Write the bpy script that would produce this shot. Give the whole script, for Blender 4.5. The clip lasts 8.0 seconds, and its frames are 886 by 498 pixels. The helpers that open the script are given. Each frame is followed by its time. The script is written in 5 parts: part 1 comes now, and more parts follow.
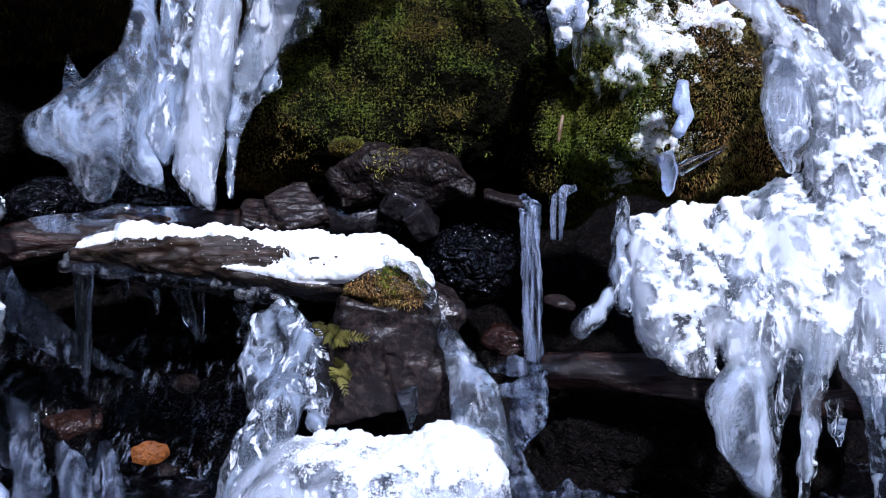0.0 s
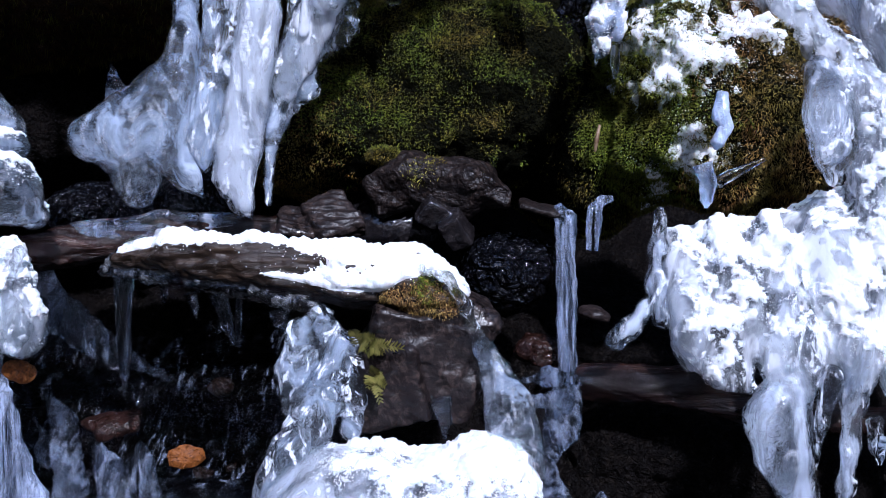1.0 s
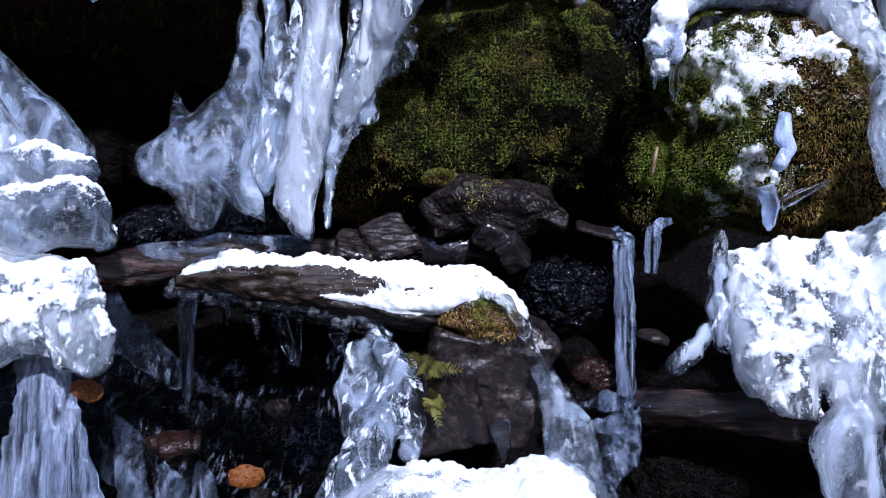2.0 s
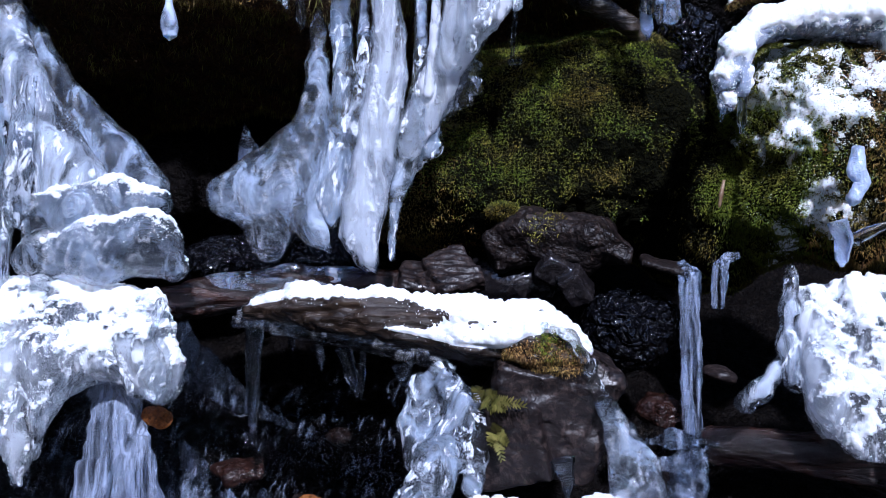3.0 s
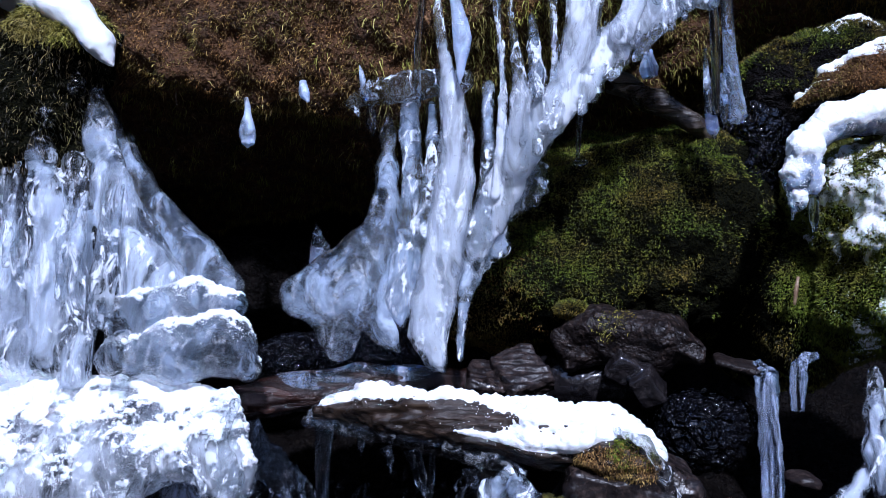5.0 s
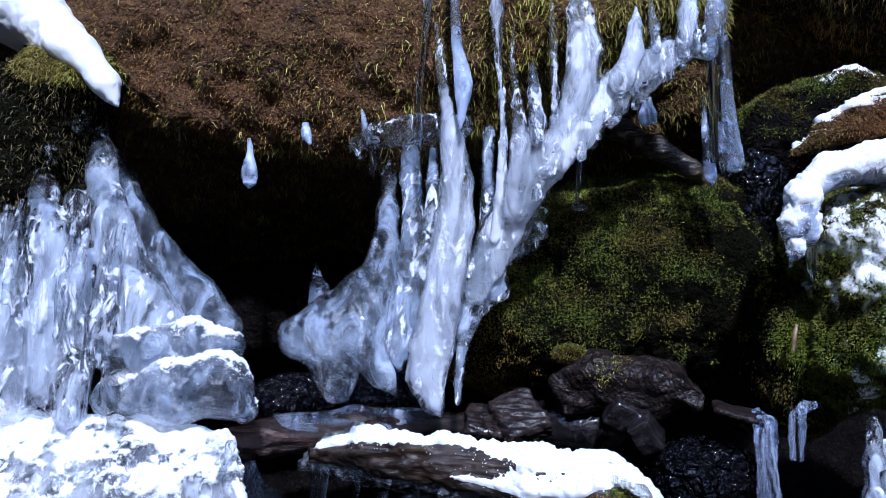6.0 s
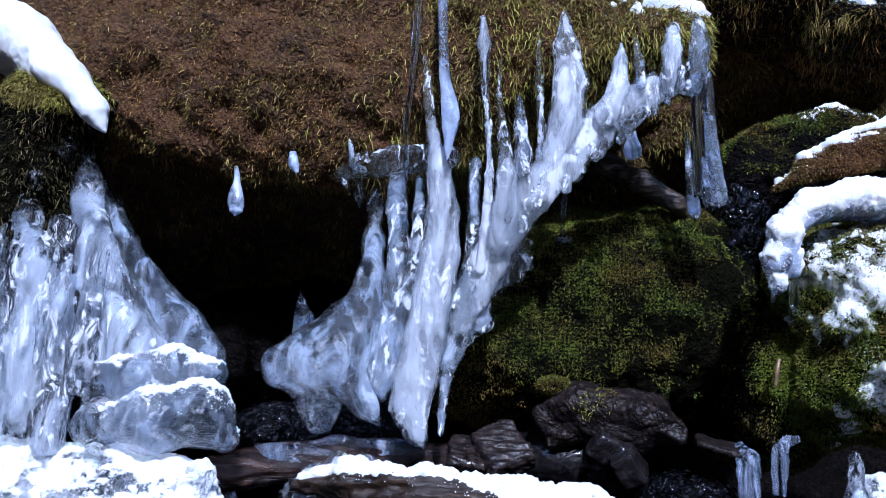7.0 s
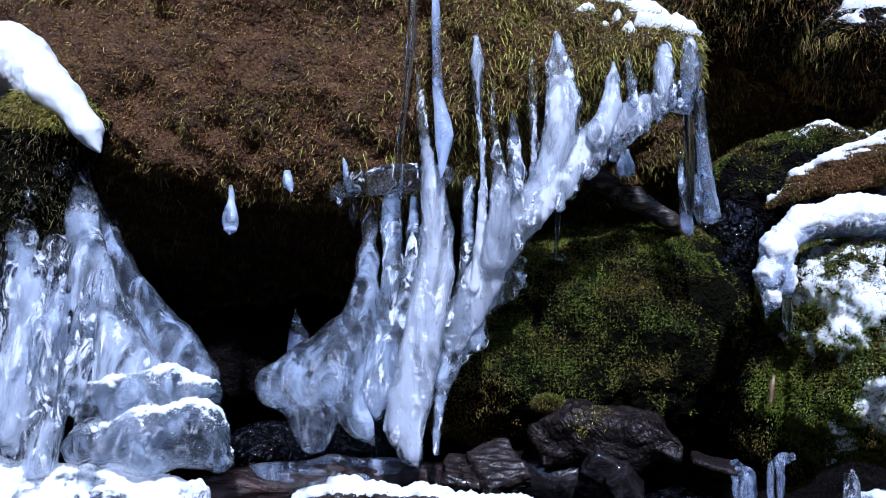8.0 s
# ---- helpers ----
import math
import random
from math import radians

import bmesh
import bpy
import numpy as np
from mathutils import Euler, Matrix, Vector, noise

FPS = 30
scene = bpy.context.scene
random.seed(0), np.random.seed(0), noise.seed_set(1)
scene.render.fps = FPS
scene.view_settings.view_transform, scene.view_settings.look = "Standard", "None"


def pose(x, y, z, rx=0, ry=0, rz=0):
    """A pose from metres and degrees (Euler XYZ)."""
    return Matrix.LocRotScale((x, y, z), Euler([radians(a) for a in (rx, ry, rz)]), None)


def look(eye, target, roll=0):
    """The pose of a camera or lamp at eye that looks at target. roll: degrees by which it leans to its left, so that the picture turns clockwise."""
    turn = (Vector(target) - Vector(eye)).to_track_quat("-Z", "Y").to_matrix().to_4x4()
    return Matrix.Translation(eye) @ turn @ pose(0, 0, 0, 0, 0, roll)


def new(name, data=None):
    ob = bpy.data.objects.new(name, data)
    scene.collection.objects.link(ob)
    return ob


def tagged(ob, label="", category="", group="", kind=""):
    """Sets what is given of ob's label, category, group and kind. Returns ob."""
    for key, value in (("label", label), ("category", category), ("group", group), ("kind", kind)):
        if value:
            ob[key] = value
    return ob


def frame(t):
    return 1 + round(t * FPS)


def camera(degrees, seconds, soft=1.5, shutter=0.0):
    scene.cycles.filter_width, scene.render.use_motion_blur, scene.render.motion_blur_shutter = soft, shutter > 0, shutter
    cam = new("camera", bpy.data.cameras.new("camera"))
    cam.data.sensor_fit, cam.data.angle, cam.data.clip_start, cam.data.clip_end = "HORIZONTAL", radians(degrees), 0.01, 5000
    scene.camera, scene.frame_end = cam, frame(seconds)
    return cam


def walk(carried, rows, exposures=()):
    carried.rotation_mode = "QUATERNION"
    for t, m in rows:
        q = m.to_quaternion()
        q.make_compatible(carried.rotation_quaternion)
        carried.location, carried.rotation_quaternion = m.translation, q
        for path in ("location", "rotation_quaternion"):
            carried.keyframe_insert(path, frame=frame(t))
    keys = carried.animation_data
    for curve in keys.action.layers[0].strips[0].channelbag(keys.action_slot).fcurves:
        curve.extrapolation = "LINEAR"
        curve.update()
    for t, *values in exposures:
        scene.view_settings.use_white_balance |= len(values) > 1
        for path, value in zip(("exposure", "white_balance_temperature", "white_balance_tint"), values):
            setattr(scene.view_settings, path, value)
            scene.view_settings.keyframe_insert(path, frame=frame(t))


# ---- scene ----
# ---- camera ----
cam = camera(56.9, 8.0, soft=0.6)
PATH = [
    (0, (-0.006, 0.516, 0.753), (-0.005, 2.512, 0.622), -0.4),
    (0.5, (-0.008, 0.517, 0.754), (-0.028, 2.513, 0.621), -0.2),
    (1, (-0.018, 0.515, 0.763), (-0.088, 2.51, 0.642), 0.2),
    (1.5, (-0.028, 0.512, 0.764), (-0.15, 2.506, 0.67), 0.1),
    (3, (-0.053, 0.502, 0.778), (-0.372, 2.477, 0.773), 0.5),
    (3.5, (-0.058, 0.497, 0.792), (-0.428, 2.462, 0.836), 0.4),
    (4, (-0.066, 0.492, 0.802), (-0.482, 2.446, 0.896), 0.0),
    (4.5, (-0.063, 0.489, 0.808), (-0.523, 2.43, 0.95), -0.2),
    (6, (-0.057, 0.48, 0.83), (-0.525, 2.404, 1.108), 1.1),
    (6.5, (-0.059, 0.478, 0.834), (-0.506, 2.403, 1.141), 1.1),
    (7, (-0.054, 0.477, 0.831), (-0.489, 2.397, 1.181), 1.7),
    (7.5, (-0.047, 0.477, 0.835), (-0.481, 2.393, 1.209), 1.6),
    (8, (-0.049, 0.475, 0.836), (-0.475, 2.39, 1.224), 1.4),
]
EXPOSURE = 0.46
walk(cam, [(t, look(eye, target, roll)) for t, eye, target, roll in PATH],
     exposures=[(0, EXPOSURE, 5300, 20), (8, EXPOSURE - 0.08, 4950, 19)])

# ---- world and sun ----
SUN_UP, SUN_ROUND = 42.0, 162.0   # degrees; the sun stands behind the camera, a little to the right
world = bpy.data.worlds.new("sky")
scene.world = world
world.use_nodes = True
wn = world.node_tree.nodes
sky = wn.new("ShaderNodeTexSky")
sky.sky_type, sky.sun_disc = "NISHITA", False
sky.sun_elevation, sky.sun_rotation = radians(SUN_UP), radians(SUN_ROUND)
world.node_tree.links.new(sky.outputs[0], wn["Background"].inputs["Color"])
wn["Background"].inputs["Strength"].default_value = 0.15
sun = new("sun", bpy.data.lights.new("sun", "SUN"))
sun.data.energy, sun.data.angle, sun.data.color = 4.0, radians(3), (1.0, 0.97, 0.92)
az = radians(SUN_ROUND)
sun_dir = Vector((math.sin(az) * math.cos(radians(SUN_UP)), math.cos(az) * math.cos(radians(SUN_UP)), math.sin(radians(SUN_UP))))
sun.matrix_world = look(sun_dir * 20, (0, 0, 0))

# ---- materials ----
def nodes_of(name):
    m = bpy.data.materials.new(name)
    m.use_nodes = True
    nt = m.node_tree
    return m, nt, nt.nodes["Principled BSDF"]


def add(nt, kind, **values):
    n = nt.nodes.new(kind)
    for key, v in values.items():
        n.inputs[key.replace("_", " ")].default_value = v
    return n


def grain(nt, scale, detail=6.0, rough=0.6, stretch=(1, 1, 1), warp=0.0):
    """Noise in object space, in metres."""
    co = nt.nodes.new("ShaderNodeTexCoord")
    mp = add(nt, "ShaderNodeMapping", Scale=stretch)
    nt.links.new(co.outputs["Object"], mp.inputs[0])
    n = add(nt, "ShaderNodeTexNoise", Scale=scale, Detail=detail, Roughness=rough, Distortion=warp)
    nt.links.new(mp.outputs[0], n.inputs["Vector"])
    return n.outputs["Fac"]


def ramp(nt, fac, *stops):
    r = nt.nodes.new("ShaderNodeValToRGB")
    el = r.color_ramp.elements
    while len(el) < len(stops):
        el.new(0.5)
    for e, (p, c) in zip(el, stops):
        e.position, e.color = p, (*c, 1) if len(c) == 3 else c
    nt.links.new(fac, r.inputs[0])
    return r.outputs[0]


def grey(v):
    return (v, v, v)


def mixc(nt, fac, a, b):
    n = nt.nodes.new("ShaderNodeMix")
    n.data_type = "RGBA"
    nt.links.new(fac, n.inputs["Factor"])
    for sock, v in ((n.inputs[6], a), (n.inputs[7], b)):
        if isinstance(v, tuple):
            sock.default_value = (*v, 1)
        else:
            nt.links.new(v, sock)
    return n.outputs[2]


def bump(nt, bsdf, fac, dist, strength=1.0, below=None):
    b = add(nt, "ShaderNodeBump", Distance=dist, Strength=strength)
    nt.links.new(fac, b.inputs["Height"])
    if below:
        nt.links.new(below.outputs[0], b.inputs["Normal"])
    nt.links.new(b.outputs[0], bsdf.inputs["Normal"])
    return b


def rock_material(name, dark, light, spot, rough=(0.12, 0.5), size=1.0, relief=0.006, stretch=(1, 1, 1), gloss=0.5, worm=0.5, fine_relief=0.7):
    m, nt, p = nodes_of(name)
    p.inputs["Specular IOR Level"].default_value = gloss
    big, fine = grain(nt, 7 * size, 8, 0.65, stretch, 0.6), grain(nt, 60 * size, 5, 0.65, stretch, 0.6)
    base = ramp(nt, big, (0.3, dark), (0.55, light), (0.75, dark))
    col = mixc(nt, ramp(nt, fine, (0.5, grey(0)), (0.7, grey(1))), base, spot)
    nt.links.new(col, p.inputs["Base Color"])
    nt.links.new(ramp(nt, big, (0.35, grey(rough[0])), (0.7, grey(rough[1]))), p.inputs["Roughness"])
    mid, crack = grain(nt, 26 * size, 3 if fine_relief else 0.5, 0.55, stretch, worm), grain(nt, 80 * size, 2, 0.5, stretch, worm)
    b = bump(nt, p, mid, relief * 2.2, 1.0)
    bump(nt, p, crack, relief * fine_relief, 1.0, b)
    return m


def ice_material(name, cloud=(0.46, 0.58), low=0.01, most=0.8, froth=0.9, stretch=(1, 1, 0.4), relief=0.011):
    """Clear ice with milky clouds, bubbles and frozen ripples."""
    m, nt, p = nodes_of(name)
    out = nt.nodes["Material Output"]
    p.inputs["Base Color"].default_value = (0.84, 0.91, 1.0, 1)
    p.inputs["Transmission Weight"].default_value = 1.0
    p.inputs["IOR"].default_value = 1.31
    p.inputs["Roughness"].default_value = 0.03
    p.inputs["Coat Weight"].default_value = 0.6
    p.inputs["Coat Roughness"].default_value = 0.02
    q = nt.nodes.new("ShaderNodeBsdfPrincipled")
    q.inputs["Base Color"].default_value = (0.6, 0.7, 0.95, 1)
    q.inputs["Roughness"].default_value = 0.12
    q.inputs["Coat Weight"].default_value = 0.8
    q.inputs["Coat Roughness"].default_value = 0.03
    q.inputs["Subsurface Weight"].default_value = 0.3
    q.inputs["Subsurface Radius"].default_value = (0.5, 0.75, 1.0)
    q.inputs["Subsurface Scale"].default_value = 0.03
    tr = nt.nodes.new("ShaderNodeBsdfTranslucent")
    tr.inputs[0].default_value = (0.8, 0.87, 1.0, 1)
    body = nt.nodes.new("ShaderNodeMixShader")
    body.inputs[0].default_value = 0.2
    nt.links.new(q.outputs[0], body.inputs[1])
    nt.links.new(tr.outputs[0], body.inputs[2])
    clouds = grain(nt, 10, 4, 0.55, stretch, 0.9)
    bubbles = grain(nt, 60, 6, 0.7, (1, 1, 0.5), 1.2)
    fac = nt.nodes.new("ShaderNodeMath")
    fac.operation = "ADD"
    fac.use_clamp = True
    nt.links.new(ramp(nt, clouds, (cloud[0], grey(low)), (cloud[1], grey(most))), fac.inputs[0])
    nt.links.new(ramp(nt, bubbles, (0.58, grey(0.0)), (0.68, grey(froth))), fac.inputs[1])
    mix = nt.nodes.new("ShaderNodeMixShader")
    nt.links.new(fac.outputs[0], mix.inputs[0])
    nt.links.new(p.outputs[0], mix.inputs[1])
    nt.links.new(body.outputs[0], mix.inputs[2])
    nt.links.new(mix.outputs[0], out.inputs[0])
    rip, fine = grain(nt, 24, 2, 0.5, stretch, 1.0), grain(nt, 110, 2, 0.5, (0.8, 0.8, 1.0), 1.5)
    for s in (p, q):
        b = bump(nt, s, rip, relief, 1.0)
        bump(nt, s, fine, relief * 0.17, 0.9, b)
    return m


def skin_ice_material(name, clear=0.5, froth=0.12, relief=0.006, wave=26, fine=120, stretch=(1, 1, 0.5)):
    """Clear outer ice: half of it bends light, half lets it straight in, with bubbles and painted white glints."""
    m, nt, p = nodes_of(name)
    p.inputs["Base Color"].default_value = (0.95, 0.975, 1.0, 1)
    p.inputs["Transmission Weight"].default_value = 1.0
    p.inputs["IOR"].default_value = 1.31
    p.inputs["Roughness"].default_value = 0.02
    p.inputs["Coat Weight"].default_value = 0.7
    p.inputs["Coat Roughness"].default_value = 0.02
    through_it = nt.nodes.new("ShaderNodeBsdfTransparent")
    through_it.inputs[0].default_value = (0.95, 0.975, 1.0, 1)
    mix = nt.nodes.new("ShaderNodeMixShader")
    mix.inputs[0].default_value = clear
    nt.links.new(p.outputs[0], mix.inputs[1])
    nt.links.new(through_it.outputs[0], mix.inputs[2])
    frost = nt.nodes.new("ShaderNodeBsdfPrincipled")
    frost.inputs["Base Color"].default_value = (0.86, 0.9, 0.98, 1)
    frost.inputs["Roughness"].default_value = 0.2
    frost.inputs["Coat Weight"].default_value = 1.0
    frost.inputs["Coat Roughness"].default_value = 0.03
    mix2 = nt.nodes.new("ShaderNodeMixShader")
    # Sharp white flecks: bubbles, and bright refraction glints painted as colour.
    nt.links.new(ramp(nt, grain(nt, 34, 6, 0.7, (1, 1, 0.4), 1.4), (0.54, grey(0.0)), (0.6, grey(froth))), mix2.inputs[0])
    nt.links.new(mix.outputs[0], mix2.inputs[1])
    nt.links.new(frost.outputs[0], mix2.inputs[2])
    nt.links.new(mix2.outputs[0], nt.nodes["Material Output"].inputs[0])
    rip, small = grain(nt, wave, 2, 0.5, stretch, 1.2), grain(nt, fine, 2, 0.5, (0.8, 0.8, 1.0), 1.5)
    for s in (p, frost):
        b = bump(nt, s, rip, relief, 1.0)
        bump(nt, s, small, relief * 0.2, 1.0, b)
    return m


def core_ice_material(name, cloud=(0.38, 0.6), low=0.1, most=0.95, stretch=(1, 1, 0.3), tint=(0.86, 0.89, 0.96)):
    """Milky ice deep inside: soft clouds that fade to clear."""
    m, nt, q = nodes_of(name)
    q.inputs["Base Color"].default_value = (*tint, 1)
    q.inputs["Roughness"].default_value = 0.5
    q.inputs["Specular IOR Level"].default_value = 0.1
    tr = nt.nodes.new("ShaderNodeBsdfTranslucent")
    tr.inputs[0].default_value = (*tint, 1)
    body = nt.nodes.new("ShaderNodeMixShader")
    body.inputs[0].default_value = 0.3
    nt.links.new(q.outputs[0], body.inputs[1])
    nt.links.new(tr.outputs[0], body.inputs[2])
    gone = nt.nodes.new("ShaderNodeBsdfTransparent")
    mix = nt.nodes.new("ShaderNodeMixShader")
    nt.links.new(ramp(nt, grain(nt, 14, 5, 0.6, stretch, 0.8), (cloud[0], grey(low)), (cloud[1], grey(most))), mix.inputs[0])
    nt.links.new(gone.outputs[0], mix.inputs[1])
    nt.links.new(body.outputs[0], mix.inputs[2])
    nt.links.new(mix.outputs[0], nt.nodes["Material Output"].inputs[0])
    bump(nt, q, grain(nt, 60, 4, 0.6, stretch, 0.6), 0.004, 0.7)
    return m


def snow_material():
    m, nt, p = nodes_of("snow")
    big, fine = grain(nt, 40, 4), grain(nt, 420, 3, 0.7)
    nt.links.new(ramp(nt, big, (0.3, (0.82, 0.85, 0.9)), (0.7, (0.93, 0.94, 0.95))), p.inputs["Base Color"])
    p.inputs["Roughness"].default_value = 0.65
    p.inputs["Subsurface Weight"].default_value = 0.25
    p.inputs["Subsurface Radius"].default_value = (0.006, 0.008, 0.01)
    b = bump(nt, p, big, 0.006, 0.6)
    bump(nt, p, fine, 0.003, 0.9, b)
    return m


def blade_material(name, *cols, rough=0.6):
    """Moss and fern leaves: a colour for each blade, in patches."""
    m, nt, p = nodes_of(name)
    geo = nt.nodes.new("ShaderNodeNewGeometry")
    patch = grain(nt, 9, 4, 0.6)
    a = ramp(nt, geo.outputs["Random Per Island"], (0.0, cols[0]), (0.5, cols[1]), (1.0, cols[2]))
    b = ramp(nt, geo.outputs["Random Per Island"], (0.0, cols[3]), (0.6, cols[4]), (1.0, cols[5]))
    nt.links.new(mixc(nt, ramp(nt, patch, (0.4, grey(0)), (0.6, grey(1))), a, b), p.inputs["Base Color"])
    p.inputs["Roughness"].default_value = rough
    p.inputs["Specular IOR Level"].default_value = 0.3
    return m


def wood_material(name, dark, mid, light, rough=(0.15, 0.5), along=(0.12, 1, 1), relief=0.004):
    m, nt, p = nodes_of(name)
    fib, big = grain(nt, 60, 8, 0.65, along, 0.5), grain(nt, 12, 5, 0.6, along, 0.4)
    col = ramp(nt, fib, (0.32, dark), (0.55, mid), (0.75, light))
    nt.links.new(mixc(nt, ramp(nt, big, (0.4, grey(0)), (0.65, grey(1))), col, dark), p.inputs["Base Color"])
    nt.links.new(ramp(nt, big, (0.35, grey(rough[1])), (0.65, grey(rough[0]))), p.inputs["Roughness"])
    b = bump(nt, p, big, relief * 2, 0.7)
    bump(nt, p, fib, relief, 0.9, b)
    return m


def water_material(name, foam=(0.6, 0.75), stretch=(1, 1, 1), milk=0.8, relief=0.01):
    m, nt, p = nodes_of(name)
    out = nt.nodes["Material Output"]
    p.inputs["Base Color"].default_value = (0.86, 0.92, 1, 1)
    p.inputs["Transmission Weight"].default_value = 1.0
    p.inputs["IOR"].default_value = 1.33
    p.inputs["Roughness"].default_value = 0.03
    q = nt.nodes.new("ShaderNodeBsdfPrincipled")
    q.inputs["Base Color"].default_value = (0.5, 0.58, 0.78, 1)
    q.inputs["Roughness"].default_value = 0.3
    mix = nt.nodes.new("ShaderNodeMixShader")
    streak = grain(nt, 24, 6, 0.65, stretch, 0.5)
    nt.links.new(ramp(nt, streak, (foam[0], grey(0)), (foam[1], grey(milk))), mix.inputs[0])
    nt.links.new(p.outputs[0], mix.inputs[1])
    nt.links.new(q.outputs[0], mix.inputs[2])
    nt.links.new(mix.outputs[0], out.inputs[0])
    rip = grain(nt, 34, 4, 0.5, stretch, 0.8)
    for s in (p, q):
        bump(nt, s, rip, relief, 0.8)
    return m


# Base colour near black: the shade of hollow and gully is painted into it.
SHADED_WET_ROCK = rock_material("wet rock with shade in its colour", (0.002, 0.002, 0.002), (0.004, 0.003, 0.003), (0.012, 0.009, 0.007), (0.3, 0.6), 1.2, 0.016, gloss=0.05, worm=1.5)
GREY_ROCK = rock_material("grey brown stone", (0.002, 0.0015, 0.0015), (0.009, 0.006, 0.0056), (0.04, 0.027, 0.022), (0.3, 0.65), 1.3, 0.006, gloss=0.22)
SLATE = rock_material("dark slate", (0.003, 0.0025, 0.0025), (0.014, 0.01, 0.01), (0.05, 0.035, 0.03), (0.25, 0.6), 1.0, 0.0025, gloss=0.25)
WET_SLATE = rock_material("wet slate", (0.004, 0.004, 0.005), (0.012, 0.01, 0.011), (0.03, 0.025, 0.025), (0.08, 0.2), 1.0, 0.002, gloss=0.9)
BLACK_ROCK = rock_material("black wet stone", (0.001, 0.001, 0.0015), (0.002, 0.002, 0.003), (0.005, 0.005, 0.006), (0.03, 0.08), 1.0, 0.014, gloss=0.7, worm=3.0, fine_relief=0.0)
BROWN_ROCK = rock_material("brown earthy stone", (0.018, 0.008, 0.003), (0.09, 0.042, 0.016), (0.2, 0.105, 0.04), (0.6, 0.9), 1.5, 0.018, gloss=0.2)
# Nearly black, so shade between and below the moss blades is in the colour.
SHADED_MOSS_BED = rock_material("moss bed", (0.0015, 0.002, 0.001), (0.004, 0.004, 0.0015), (0.011, 0.01, 0.003), (0.7, 0.95), 2.0, 0.012, gloss=0.04)
ICE = ice_material("cloudy ice")
CLEAR_ICE = ice_material("clear ice", (0.5, 0.7), 0.0, 0.004, 0.03, (1, 1, 0.4), 0.003)
MILKY_ICE = ice_material("milky ice", (0.4, 0.6), 0.06, 0.75, 0.5)
BLUE_ICE = ice_material("clear blue ice", (0.43, 0.66), 0.012, 0.42, 0.5, (1, 1, 0.5), 0.007)
SKIN_ICE = skin_ice_material("clear ice skin", 0.3, 0.68, 0.014, 38, 130, (1, 1, 0.35))
CRUMPLED_ICE = skin_ice_material("crumpled clear ice", 0.22, 0.85, 0.026, 46, 120, (1, 1, 0.6))
RIPPLED_ICE = skin_ice_material("rippled clear ice", 0.28, 0.24, 0.014, 34, 150, (1, 1, 1.6))
FROSTED_ICE = skin_ice_material("frosted ice", 0.3, 0.72, 0.009, 30, 130, (1, 1, 0.5))
SMOOTH_ICE = skin_ice_material("smooth clear ice", 0.35, 0.1, 0.005, 24, 140, (1, 1, 0.5))
CORE_ICE = core_ice_material("milky ice core", (0.4, 0.56), 0.06, 0.95)
FLUTED_CORE = core_ice_material("streaked ice cloud", (0.44, 0.58), 0.03, 0.85, (1, 1, 0.22), (0.8, 0.86, 0.97))
FAINT_CORE = core_ice_material("faint ice cloud", (0.46, 0.62), 0.02, 0.65, (1, 1, 0.6), (0.7, 0.8, 0.97))
SNOW = snow_material()
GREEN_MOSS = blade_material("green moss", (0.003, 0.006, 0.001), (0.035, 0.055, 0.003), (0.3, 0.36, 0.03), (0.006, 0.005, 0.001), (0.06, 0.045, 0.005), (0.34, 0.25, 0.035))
BROWN_MOSS = blade_material("brown moss", (0.03, 0.013, 0.003), (0.18, 0.08, 0.018), (0.42, 0.22, 0.06), (0.04, 0.03, 0.004), (0.15, 0.115, 0.014), (0.36, 0.28, 0.06))
OLIVE_MOSS = blade_material("olive moss", (0.05, 0.048, 0.004), (0.25, 0.24, 0.025), (0.5, 0.47, 0.09), (0.06, 0.045, 0.006), (0.22, 0.17, 0.028), (0.42, 0.35, 0.1))
STRAW_MOSS = blade_material("straw moss", (0.03, 0.012, 0.004), (0.14, 0.068, 0.018), (0.5, 0.31, 0.1), (0.04, 0.03, 0.006), (0.17, 0.125, 0.022), (0.55, 0.42, 0.12))
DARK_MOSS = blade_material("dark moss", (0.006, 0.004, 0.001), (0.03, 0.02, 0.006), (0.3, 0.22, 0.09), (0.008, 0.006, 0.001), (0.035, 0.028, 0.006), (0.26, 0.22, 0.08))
BRIGHT_MOSS = blade_material("bright moss", (0.025, 0.04, 0.002), (0.1, 0.14, 0.006), (0.24, 0.27, 0.02), (0.04, 0.04, 0.003), (0.13, 0.13, 0.012), (0.26, 0.22, 0.03))
BARK = wood_material("wet weathered wood", (0.007, 0.005, 0.003), (0.036, 0.021, 0.013), (0.12, 0.078, 0.048), relief=0.007)
DRIFT = wood_material("grey driftwood", (0.012, 0.009, 0.006), (0.07, 0.05, 0.034), (0.2, 0.15, 0.1), relief=0.007)
RED_WOOD = wood_material("wet reddish wood", (0.006, 0.0025, 0.0018), (0.03, 0.011, 0.007), (0.1, 0.045, 0.032), (0.12, 0.4), relief=0.012)
VEIL = water_material("white water", (0.4, 0.72), (1.8, 1.8, 0.12), 0.75, 0.02)
RAPIDS = water_material("rapid water", (0.56, 0.7), (2.2, 0.7, 0.6), 0.32, 0.02)
WATER = water_material("stream water", (0.6, 0.78), (1, 1, 0.4), 0.55)
SPRAY = water_material("broken water", (0.48, 0.7), (1.8, 1.8, 0.3), 0.3, 0.03)
FALL = water_material("falling water", (0.46, 0.64), (2.8, 2.8, 0.12), 0.45, 0.018)


